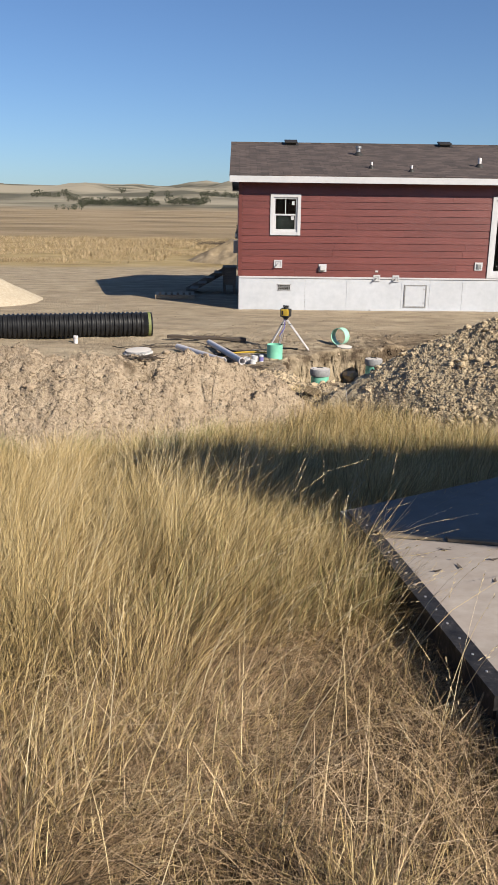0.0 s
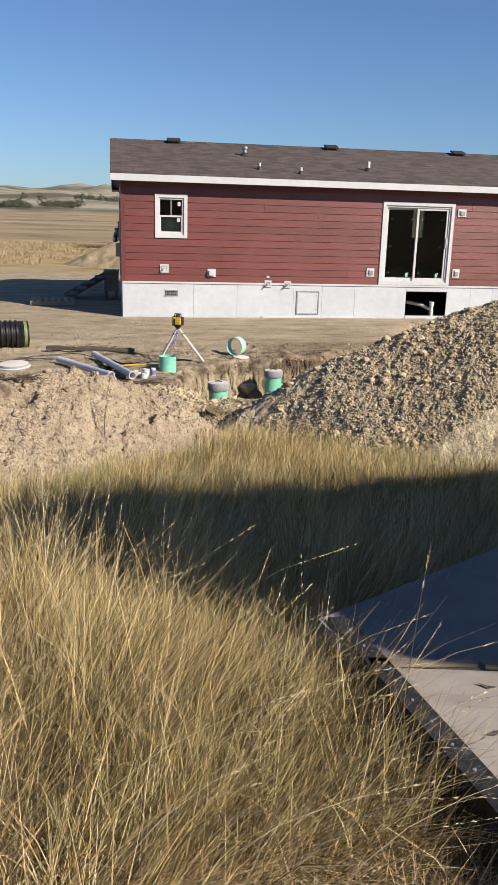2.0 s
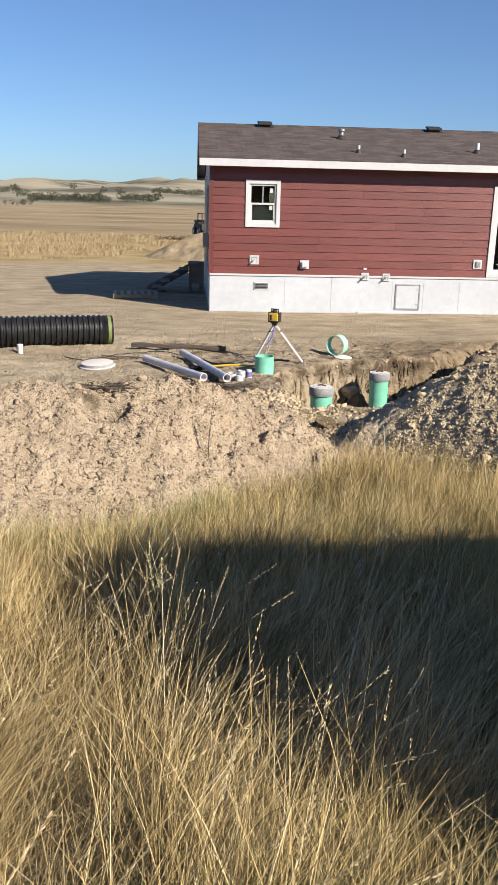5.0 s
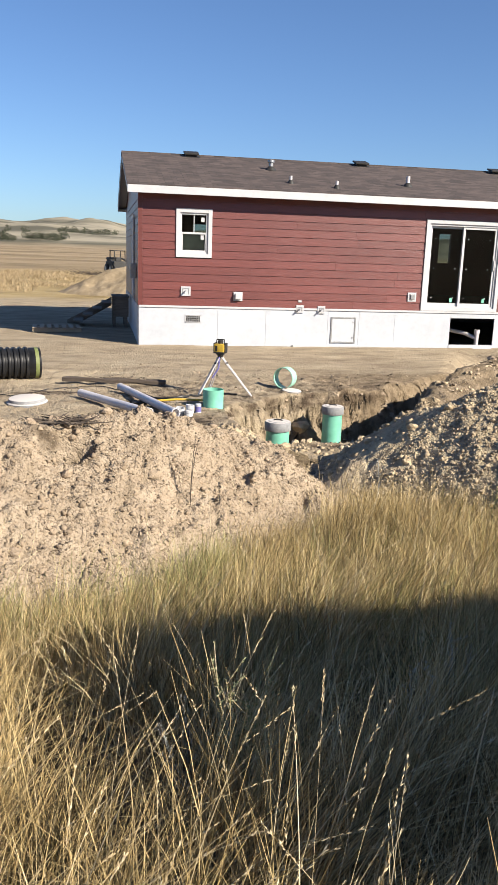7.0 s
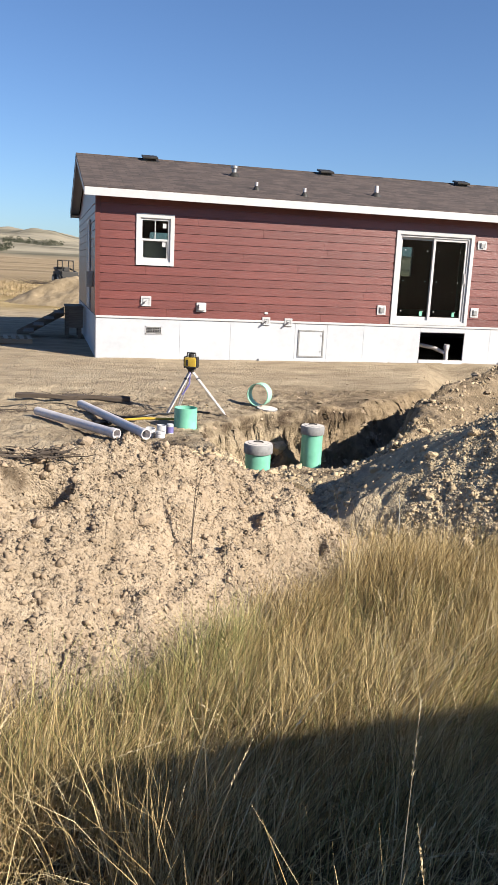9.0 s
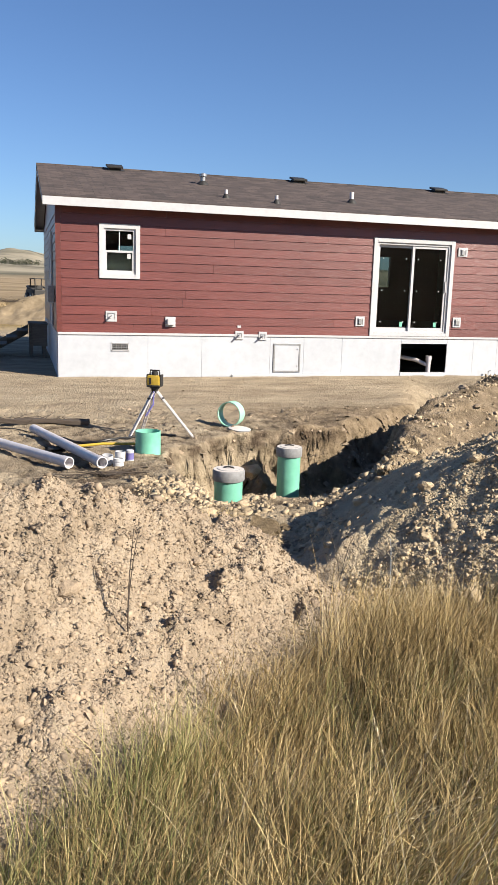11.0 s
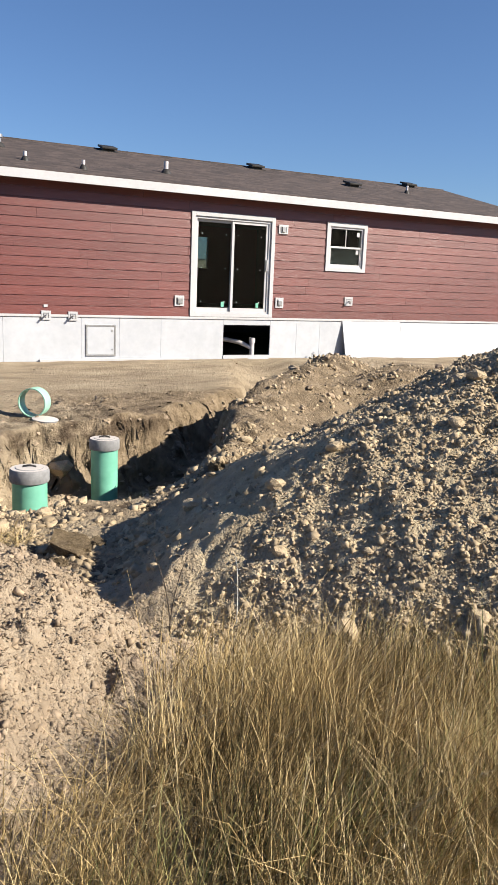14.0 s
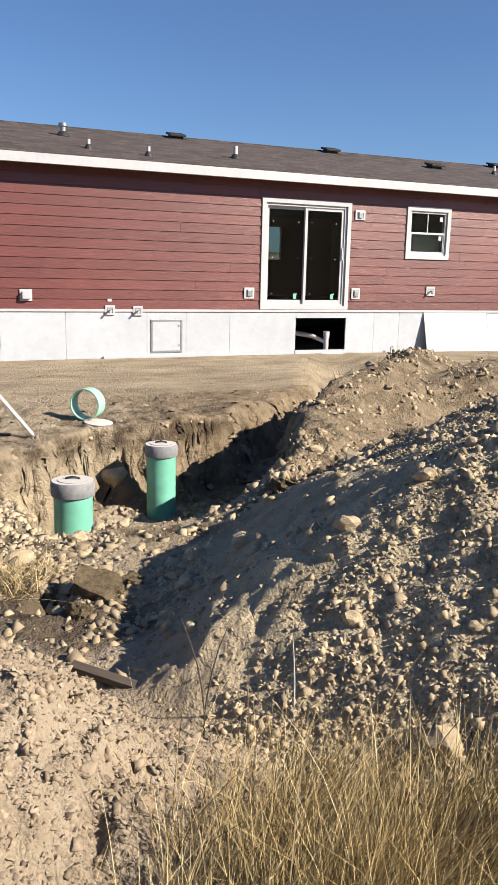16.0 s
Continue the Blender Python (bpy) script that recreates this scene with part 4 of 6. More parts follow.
def stack(x, y, h, r, material, cap=False):
    prof = [(0, -0.05), (r, -0.05), (r, h), (r * 0.82, h), (r * 0.82, h - 0.1), (0, h - 0.1)]
    if cap:
        prof = [(0, -0.05), (r, -0.05), (r, h - 0.06), (r * 1.5, h - 0.06), (r * 1.5, h), (0, h + 0.02)]
    s = part("vent_stack", bm_lathe(prof, 20), material, house, "vent pipe through the roof", smooth=True, m=Matrix.Translation((x, y, roof_z(y))))
    part("boot", bm_lathe([(r * 2.6, -0.03), (r * 2.0, 0.03), (r * 1.1, 0.08), (r * 1.02, 0.08)], 20), DARK, s, smooth=True)


stack(3.56, 2.45, 0.24, 0.06, ALU, True)
stack(3.69, 0.64, 0.17, 0.035, PVC)
stack(4.75, 0.28, 0.17, 0.035, PVC)
stack(6.83, 1.02, 0.24, 0.05, PVC)
stack(14.58, 2.28, 0.2, 0.035, PVC)

# ---- septic parts round the pit ----


def riser_pipe(x, y, top, floor_z, r, label):
    t = thing("septic_riser", label, "septic riser", pose(x, y, 0), group="septic risers in the pit")
    part("pipe", bm_lathe([(r * 0.93, floor_z - 0.15), (r, floor_z - 0.15), (r, top - 0.11), (r * 0.93, top - 0.11)], 36), GREEN, t, smooth=True)
    lid = part("lid", bm_lathe([(0, top - 0.125), (r * 1.11, top - 0.125), (r * 1.13, top - 0.115), (r * 1.13, top - 0.02), (r * 1.07, top), (r * 0.8, top), (r * 0.77, top + 0.006), (0, top + 0.008)], 40), LID, t, "grey concrete lid, paler on top", smooth=True)
    part("handle", bm_tube([(-0.06, 0.02, top - 0.01), (-0.05, 0.02, top + 0.018), (0.0, 0.0, top + 0.026), (0.05, -0.02, top + 0.018), (0.06, -0.02, top - 0.01)], 0.009, 8), DARK, lid, "black handle", smooth=True)


riser_pipe(1.5, -8.56, -0.10, rest(1.5, -8.56), 0.162, "short mint-green riser pipe with concrete lid standing in the pit")
riser_pipe(2.72, -7.1, -0.165, rest(2.72, -7.1), 0.155, "tall mint-green riser pipe with concrete lid standing in the pit")

off = thing("pipe_offcut", "open mint-green pipe offcut standing upright by the pit", "pipe", pose(0.70, -7.78, rest(0.7, -7.78) - 0.02))
part("wall", bm_lathe([(0.143, 0.0), (0.15, 0.0), (0.15, 0.285), (0.143, 0.285), (0.143, 0.0)], 40), GREEN, off, smooth=True)
RING = surf("pale_green_pvc", [(0.25, (0.24, 0.46, 0.35)), (0.7, (0.31, 0.56, 0.44))], 6, 5, 0.5, 0.05, 30, 0.002, spread=0.1, big=3.0)
ring = thing("pipe_ring", "pale green pipe ring lying on its side on bare earth", "pipe", pose(2.15, -6.13, rest(2.15, -6.13) + 0.185, 0, 0, -38))
part("wall", bm_lathe([(0.167, -0.085), (0.178, -0.085), (0.178, 0.085), (0.167, 0.085), (0.167, -0.085)], 44, axis="y"), RING, ring, smooth=True)
disc = thing("cover_disc", "flat pale green cover disc lying on the pit edge", "cover", pose(2.22, -6.36, rest(2.22, -6.36) + 0.012, 4, 3, 0))
part("plate", bm_lathe([(0, -0.02), (0.15, -0.02), (0.16, 0.0), (0.16, 0.008), (0.15, 0.012), (0, 0.012)], 36), LID, disc, smooth=True)
wl_ = thing("tank_lid", "white-topped round lid lying on the earth", "lid", pose(-1.95, -7.35, rest(-1.95, -7.35) + 0.0, 3, -2, 0))
part("plate", bm_lathe([(0, -0.03), (0.285, -0.03), (0.29, 0.03), (0.265, 0.045), (0.255, 0.085), (0.235, 0.09), (0, 0.092)], 44), LID, wl_, smooth=True)
stub = thing("pipe_stub", "short white pipe stub standing in the earth", "pipe", pose(-3.4, -6.2, rest(-3.4, -6.2)))
part("wall", bm_lathe([(0.038, -0.08), (0.045, -0.08), (0.045, 0.12), (0.052, 0.12), (0.052, 0.17), (0.038, 0.17), (0.038, 0.0)], 20), PVC, stub, smooth=True)


def pvc_pipe(a, b, r=0.057, lift=0.0):
    za, zb = rest(*a) + r + lift, rest(*b) + r + lift
    p, q = Vector((*a, za)), Vector((*b, zb))
    t = thing("pvc_pipe", "pale violet-white PVC drain pipe lying on the earth", "pipe", Matrix.Translation(p) @ (q - p).to_track_quat("Z", "Y").to_matrix().to_4x4(), group="loose drain pipes")
    length = (q - p).length
    part("wall", bm_lathe([(r * 0.86, 0), (r, 0), (r, length - 0.12), (r * 1.13, length - 0.1), (r * 1.13, length), (r * 0.95, length), (r * 0.95, length - 0.09), (r * 0.86, length - 0.1), (r * 0.86, 0)], 24), PVC, t, smooth=True)


pvc_pipe((-1.2, -7.1), (-0.26, -8.5), lift=0.02)
pvc_pipe((-0.6, -6.45), (0.08, -8.62), lift=0.03)
for fx, fy, fr, fh, lean in ((0.16, -8.32, 0.062, 0.11, 8), (0.3, -8.3, 0.058, 0.13, 0), (0.27, -8.45, 0.06, 0.085, -6)):
    f = thing("pipe_fitting", "white PVC coupling standing on the earth", "pipe fitting", pose(fx, fy, rest(fx, fy), lean, 4, 0), group="couplings by the pipes")
    part("sleeve", bm_lathe([(fr * 0.86, 0), (fr, 0), (fr * 1.02, fh * 0.42), (fr * 0.93, fh * 0.45), (fr * 0.93, fh * 0.58), (fr * 1.02, fh * 0.6), (fr, fh), (fr * 0.86, fh), (fr * 0.86, 0)], 24), WHITE, f, smooth=True)
BLUE = surf("violet_blue_label", [(0.3, (0.1, 0.09, 0.25)), (0.7, (0.16, 0.15, 0.36))], 8, 3, 0.5, 0.0)
can = thing("glue_can", "small white can with violet-blue label", "can", pose(0.43, -8.2, rest(0.43, -8.2)))
part("body", bm_lathe([(0, 0), (0.045, 0), (0.045, 0.12), (0.036, 0.13), (0, 0.132)], 20), WHITE, can, smooth=True)
part("label", bm_lathe([(0.0458, 0.02), (0.0462, 0.02), (0.0462, 0.095), (0.0458, 0.095)], 20), BLUE, can, smooth=True)

# spade with a yellow shaft, and a black hose
sp = thing("spade", "spade with yellow shaft lying on the earth", "spade", pose(0.0, -7.45, rest(0, -7.45) + 0.03, 0, -2, -4))
part("shaft", bm_tube([(-0.2, 0, 0), (0.2, 0.0, 0.02), (0.62, 0, 0.0)], 0.017, 10), YELLOW, sp, smooth=True)
part("blade", boxes((-0.45, -0.19, -0.09, 0.09, -0.012, 0.002), bevel=0.004), STEEL, sp)
pts = []
for i in range(26):
    a = i / 25
    x, y = -0.35 + 1.55 * a, -6.75 - 0.25 * math.sin(a * 5.5) - 0.35 * a
    pts.append((x, y, rest(x, y) + 0.022))
hs_ = thing("hose", "thin black hose snaking over the earth", "hose")
part("tube", bm_tube(pts, 0.016, 8), BLACK, hs_, smooth=True)
pts = []
for i in range(26):
    a = i / 25
    x, y = -2.6 + 2.2 * a, -6.3 - 0.5 * math.sin(a * 6.5 + 0.4) * (1 - a * 0.5)
    pts.append((x, y, rest(x, y) + 0.016))
hs2 = thing("wire", "thin dark wire looping over the earth", "wire")
part("strand", bm_tube(pts, 0.007, 6), DARK, hs2)

# ---- laser level on its tripod ----
tr = thing("tripod", "pale aluminium survey tripod standing beside the pit", "tripod")
APEX = Vector((0.965, -6.62, 0.57))
for fx, fy in ((0.60, -6.78), (1.44, -6.92), (0.86, -6.2)):
    foot = Vector((fx, fy, rest(fx, fy) - 0.01))
    d = (foot - APEX)
    side = d.cross(Vector((0, 0, 1))).normalized() * 0.022
    top = APEX + d.normalized() * 0.05
    leg = part("leg", bm_tube([top + side, top + d * 0.9 + side * 0.7], 0.0115, 8, bm_tube([top - side, top + d * 0.9 - side * 0.7], 0.0115, 8)), LEG, tr, smooth=True)
    part("lower_leg", bm_tube([top + d * 0.8, foot], [0.013, 0.008], 8), LEG, leg, smooth=True)
    part("clamp", bm_tube([top + d * 0.14 - side * 1.4, top + d * 0.14 + side * 1.4], 0.017, 8), DARK, leg)
part("head", bm_lathe([(0, -0.05), (0.035, -0.05), (0.05, 0.0), (0.07, 0.01), (0.07, 0.03), (0, 0.03)], 20, at=APEX), DARK, tr, smooth=True)
part("strap", bm_tube([APEX + Vector((-0.02, -0.03, -0.03)), APEX + Vector((-0.03, -0.07, -0.2)), APEX + Vector((-0.13, -0.06, -0.36))], 0.012, 6), BLUE, tr)
lz = thing("laser_level", "yellow and black rotary laser level on a tripod", "laser level", Matrix.Translation(APEX + Vector((0, 0, 0.03))) @ pose(0, 0, 0, 0, 0, -28) @ Matrix.Diagonal((1.12, 1.12, 1.15, 1)))
part("body", boxes((-0.075, 0.075, -0.07, 0.07, 0.0, 0.13), bevel=0.018), YELLOW, lz, smooth=True)
part("base", boxes((-0.08, 0.08, -0.075, 0.075, -0.002, 0.022), bevel=0.008), DARK, lz)
for sx in (-1, 1):
    part("side_guard", boxes((sx * 0.078 - 0.012, sx * 0.078 + 0.012, -0.05, 0.05, 0.015, 0.14), bevel=0.006), DARK, lz)
part("window_band", boxes((-0.05, -0.02, -0.076, -0.0695, 0.03, 0.105), bevel=0.003), DARK, lz)
part("turret", bm_lathe([(0, 0.125), (0.04, 0.125), (0.04, 0.165), (0.03, 0.175), (0, 0.175)], 18), DARK, lz, smooth=True)
part("carry_handle", bm_tube([(-0.06, 0, 0.13), (-0.055, 0, 0.185), (0.055, 0, 0.185), (0.06, 0, 0.13)], 0.01, 8), DARK, lz, smooth=True)

# ---- corrugated culvert pipe ----
A, B = Vector((-1.93, -5.05, 0)), Vector((-5.08, -5.78, 0))
axis = (B - A).normalized()
cv = thing("culvert_pipe", "black corrugated plastic culvert pipe with a yellow-green end band", "pipe", Matrix.Translation((A.x, A.y, rest(A.x, A.y) + 0.262)) @ axis.to_track_quat("Z", "Y").to_matrix().to_4x4())
prof, h = [(0.235, 0.0), (0.262, 0.0), (0.262, 0.17)], 0.17
while h < 6.0:
    prof += [(0.252, h + 0.012), (0.252, h + 0.03), (0.279, h + 0.045), (0.281, h + 0.062), (0.279, h + 0.08), (0.252, h + 0.094)]
    h += 0.097
prof += [(0.262, h + 0.02), (0.235, h + 0.02), (0.235, 0.0)]
part("wall", bm_lathe(prof, 40), BLACK, cv, smooth=True)
part("end_band", bm_lathe([(0.2625, 0.035), (0.2665, 0.035), (0.2665, 0.095), (0.2625, 0.095)], 40), BAND, cv, "yellow-green tape band", smooth=True)

# ---- old timber, twigs ----
tb = thing("old_timber", "dark weathered timber lying on the bare earth", "timber", pose(-0.68, -5.72, rest(-0.68, -5.72) + 0.045, 0, 1, -7))
bm = boxes((-0.86, 0.86, -0.045, 0.045, -0.035, 0.03), bevel=0.012)
bmesh.ops.subdivide_edges(bm, edges=[e for e in bm.edges if abs(e.verts[0].co.x - e.verts[1].co.x) > 1], cuts=14, use_grid_fill=True)
for v in bm.verts:
    v.co += Vector((0, 0.02 * math.sin(v.co.x * 4), 0.012 * math.sin(v.co.x * 9 + v.co.y * 30)))
part("beam", bm, OLDWOOD, tb)
random.seed(11)


def twigs(name, label, x, y, n, size, material, up=0.25):
    bm = bmesh.new()
    z = rest(x, y)
    for _ in range(n):
        a = random.uniform(0, 6.28)
        p = Vector((random.gauss(0, size * 0.35), random.gauss(0, size * 0.2), 0.01))
        pts = [p]
        for k in range(3):
            p = p + Vector((math.cos(a), math.sin(a) * 0.6, random.uniform(-0.05, up))) * size * random.uniform(0.2, 0.4)
            a += random.uniform(-0.7, 0.7)
            pts.append(p)
        bm_tube(pts, [0.006, 0.005, 0.004, 0.002], 5, bm)
    t = part(name, bm, material)
    t.matrix_basis = Matrix.Translation((x, y, z))
    return tagged(t, label, "brush", kind="stuff")


twigs("twigs", "dry brown twigs on the bare earth", -0.55, -5.5, 26, 0.45, OLDWOOD)
twigs("twigs", "dry twigs and roots on the bare earth", -1.6, -6.6, 24, 0.5, OLDWOOD, 0.08)
twigs("twigs", "dry forked branch on the bare earth", 0.5, -5.9, 5, 0.4, OLDWOOD, 0.1)
twigs("roots", "dark roots in a hollow of the spoil mound", -1.15, -13.45, 60, 0.22, OLDWOOD, 0.3)
twigs("roots", "fine roots hanging in the turned earth", 0.1, -8.75, 30, 0.4, OLDWOOD, 0.15)

# ---- pallet and steps at the end wall ----
pl = thing("pallet", "pale wooden pallet lying flat beside the house", "pallet", pose(-2.63, 2.5, 0.0, 0, 0, 4))
for i in range(3):
    part("runner", boxes((0, 1.25, 0.02 + i * 0.48, 0.1 + i * 0.48, 0.0, 0.1), bevel=0.004), PALLET, pl)
for i in range(7):
    part("slat", boxes((i * 0.19, i * 0.19 + 0.11, 0, 1.06, 0.101, 0.122), bevel=0.003), PALLET, pl)
st = thing("wooden_steps", "grey wooden steps up to a landing at the house end", "steps")
part("landing", boxes((-0.55, -0.06, 4.25, 5.55, 0.84, 0.88), bevel=0.004), WOOD, st)
for px, py in ((-0.53, 4.3), (-0.53, 5.4), (-0.2, 4.3), (-0.2, 5.4)):
    part("post", boxes((px, px + 0.09, py, py + 0.09, -0.05, 0.839), bevel=0.004), WOOD, st)
part("side_panel", boxes((-0.45, -0.08, 4.215, 4.245, 0.3, 0.88), bevel=0.004), WOOD, st)
for i in range(4):
    part("tread", boxes((-0.84 - i * 0.27, -0.56 - i * 0.27, 4.28, 5.52, 0.66 - i * 0.175, 0.695 - i * 0.175), bevel=0.004), WOOD, st)
for sy in (5.43,):
    bm = bmesh.new()
    pr = [(-0.54, 0.8), (-0.54, 0.55), (-1.6, -0.04), (-1.85, -0.04), (-1.85, 0.1)]
    a = [bm.verts.new((x, sy, z)) for x, z in pr]
    b = [bm.verts.new((x, sy + 0.04, z)) for x, z in pr]
    bm.faces.new(a)
    bm.faces.new(b[::-1])
    for i in range(5):
        bm.faces.new((a[i], b[i], b[(i + 1) % 5], a[(i + 1) % 5]))
    part("stringer", bm, WOOD, st)

# ---- piles behind ----


def pile(name, label, x0, x1, y0, y1, fn, step, material):
    xs, ys = np.arange(x0, x1, step), np.arange(y0, y1, step)
    X, Y = np.meshgrid(xs, ys)
    Z = fn(X, Y)
    n, m = len(xs), len(ys)
    k = np.arange(n * m).reshape(m, n)
    q = np.stack([k[:-1, :-1], k[:-1, 1:], k[1:, 1:], k[1:, :-1]], -1).reshape(-1, 4)
    return tagged(raw_mesh(name, np.stack([X, Y, Z], -1).reshape(-1, 3), q, material, True), label, "pile")


pile("sand_heap", "smooth pale sand heap on the bare yard", -10.6, -5.6, -1.0, 4.2, lambda X, Y: 1.02 - 0.52 * np.hypot(X + 7.95, Y - 1.6) + 0.05 * fbm(X * 2, Y * 2, 4, 50), 0.08, SAND)
pile("earth_mound", "long tan earth mound behind the house", -4.2, 6.5, 19, 28, lambda X, Y: np.interp(X, [-4, -3.2, -1.6, 0.5, 5, 6.5], [-0.5, -0.1, 0.75, 1.35, 1.4, -0.3]) - 0.45 * np.clip(np.abs(Y - 23.3) - 0.4, 0, None) + 0.35 * fbm(X * 0.9, Y * 0.9, 5, 61), 0.12, DIRT2)
br = twigs("brush_heap", "dark brush heap on the dirt pile", -1.35, 23.0, 70, 1.1, OLDWOOD, 0.4)
br.location.z = 0.95

# ---- compact loader far behind ----
ld = thing("compact_loader", "dark compact loader parked in the field", "loader", pose(0.8, 55, float(base_height(np.array(0.8), np.array(55.0))), 0, 0, 20))
part("body", boxes((-0.75, 0.75, -1.0, 1.1, 0.35, 1.05), bevel=0.05), DARK, ld)
part("engine_cover", boxes((-0.6, 0.6, 0.6, 1.25, 1.05, 1.4), bevel=0.06), DARK, ld)
part("cab_cage", bm_tube([(-0.5, -0.5, 1.0), (-0.5, -0.45, 1.95), (-0.5, 0.6, 1.98), (-0.5, 0.65, 1.0)], 0.05, 8, bm_tube([(0.5, -0.5, 1.0), (0.5, -0.45, 1.95), (0.5, 0.6, 1.98), (0.5, 0.65, 1.0)], 0.05, 8)), DARK, ld)
part("cab_roof", boxes((-0.56, 0.56, -0.5, 0.66, 1.95, 2.02), bevel=0.02), DARK, ld)
for sx in (-0.82, 0.82):
    for sy in (-0.55, 0.6):
        w = part("wheel", bm_lathe([(0, -0.13), (0.3, -0.13), (0.4, -0.09), (0.4, 0.09), (0.3, 0.13), (0, 0.13)], 24, axis="x", at=(sx, sy, 0.4)), DARK, ld, smooth=True)
        part("rim", bm_lathe([(0, -0.135), (0.2, -0.135), (0.2, 0.135), (0, 0.135)], 18, axis="x", at=(sx, sy, 0.4)), ALU, w)
    part("lift_arm", bm_tube([(sx * 0.9, 0.9, 1.3), (sx * 0.9, -0.6, 1.0), (sx * 0.9, -1.3, 0.4)], 0.07, 8), DARK, ld)
part("bucket", boxes((-0.85, 0.85, -1.85, -1.25, 0.05, 0.5), bevel=0.05), DARK, ld)

# ---- timber deck beside the path ----
DECK_Z = 1.15


def prism(pts, z0, z1):
    bm = bmesh.new()
    a = [bm.verts.new((x, y, z0)) for x, y in pts]
    b = [bm.verts.new((x, y, z1)) for x, y in pts]
    bm.faces.new(a[::-1])
    bm.faces.new(b)
    for i in range(len(pts)):
        j = (i + 1) % len(pts)
        bm.faces.new((a[i], a[j], b[j], b[i]))
    return bm


def edge_x(y):
    return 0.6 + (-19.39 - y) * 0.155


dk = thing("deck", "low weathered sheet deck with a black steel edge beside the grass", "deck")
y_far = -19.42
seams = [(-19.425, -20.62), (-20.625, -21.84), (-21.845, -23.6)]
for ya, yb in seams:
    lift = 0.17 if ya > -19.5 else 0.0
    part("deck_panel", prism([(edge_x(ya) + 0.075, ya), (edge_x(yb) + 0.075, yb), (edge_x(yb) + 1.29, yb), (edge_x(ya) + 1.29, ya - 1.3 * lift)], DECK_Z - 0.03, DECK_Z), OSB, dk, "weathered grey-tan plywood sheet")
    part("deck_panel", prism([(edge_x(yb) + 1.296, yb), (edge_x(yb) + 3.6, yb), (edge_x(ya) + 3.6, ya - 3.8 * lift), (edge_x(ya) + 1.296, ya - 1.3 * lift)], DECK_Z - 0.03, DECK_Z), OSB, dk)
part("far_sheet", prism([(0.525, -19.08), (0.605, -19.39), (1.2, -19.5), (4.2, -20.1), (6.0, -17.0), (4.4, -16.83), (1.455, -18.54)], DECK_Z - 0.06, DECK_Z - 0.004), TARP, dk, "smooth grey coated sheet")
part("batten", prism([(0.615, -19.375), (0.61, -19.415), (0.95, -19.455), (0.945, -19.428)], DECK_Z + 0.0, DECK_Z + 0.012), WOOD, dk, "pale weathered batten")
part("batten", prism([(0.965, -19.435), (0.972, -19.468), (4.0, -20.05), (4.0, -20.015)], DECK_Z + 0.0, DECK_Z + 0.014), WOOD, dk)
seg = [(-19.1, -20.70, 0.0), (-20.72, -22.2, -0.035), (-22.22, -23.6, -0.035)]
for ya, yb, dz in seg:
    part("steel_edge", prism([(edge_x(ya), ya), (edge_x(yb), yb), (edge_x(yb) + 0.073, yb), (edge_x(ya) + 0.073, ya)], DECK_Z - 0.07 + dz, DECK_Z + 0.012 + dz), STEEL, dk, "black scuffed steel edge")
    part("rim_beam", prism([(edge_x(ya) + 0.03, ya), (edge_x(yb) + 0.03, yb), (edge_x(yb) + 0.07, yb), (edge_x(ya) + 0.07, ya)], DECK_Z - 0.45 + dz, DECK_Z - 0.07 + dz), OLDWOOD, dk)
y = -19.2
while y > -22.5:
    dz = 0.0 if y > -20.7 else -0.035
    part("stud", bm_lathe([(0, 0.0), (0.005, 0.0), (0.0045, 0.003), (0, 0.004)], 8, at=(edge_x(y) + 0.036, y, DECK_Z + 0.012 + dz)), STUD, dk)
    y -= 0.105
part("rim_beam", prism([(0.54, -19.1), (1.46, -18.57), (4.4, -16.87), (4.38, -16.91), (1.45, -18.61), (0.55, -19.14)], DECK_Z - 0.5, DECK_Z - 0.062), OLDWOOD, dk)

random.seed(17)
bm = bmesh.new()
for _ in range(46):
    y = random.uniform(-22.2, -19.55)
    c = Vector((edge_x(y) + random.uniform(0.15, 1.7), y, DECK_Z + 0.003))
    a, ln = random.uniform(0, 6.28), random.uniform(0.012, 0.035)
    d, e = Vector((math.cos(a), math.sin(a), 0)) * ln, Vector((-math.sin(a), math.cos(a), 0)) * ln * 0.3
    vs = [bm.verts.new(p) for p in (c - d + Vector((0, 0, 0.006)), c + e, c + d + Vector((0, 0, 0.009)), c - e)]
    bm.faces.new((vs[0], vs[1], vs[3]))
    bm.faces.new((vs[1], vs[2], vs[3]))
tagged(part("dry_leaves", bm, OLDWOOD), "small curled dead leaves and bits on the deck", "leaves", kind="stuff")

# ---- unseen slab on posts, added to cast the shade on the grass ----
pr = thing("unseen_shade_slab", "unseen flat slab on four posts, added to shade the grass and deck", "porch roof")
# outline set back along the sun from the wanted shadow edge
part("slab", prism([(2.62, -19.38), (2.66, -20.3), (2.85, -20.95), (3.1, -21.4), (3.5, -21.72), (3.56, -22.13), (4.25, -22.35), (7.5, -23.0), (7.5, -18.8), (5.9, -18.98), (4.28, -19.24)], 3.57, 3.72), WOOD, pr)
for px, py in ((4.6, -22.2), (4.6, -19.5), (7.3, -22.6), (7.3, -19.3)):
    part("post", boxes((px, px + 0.12, py, py + 0.12, 0.4, 3.569)), WOOD, pr)

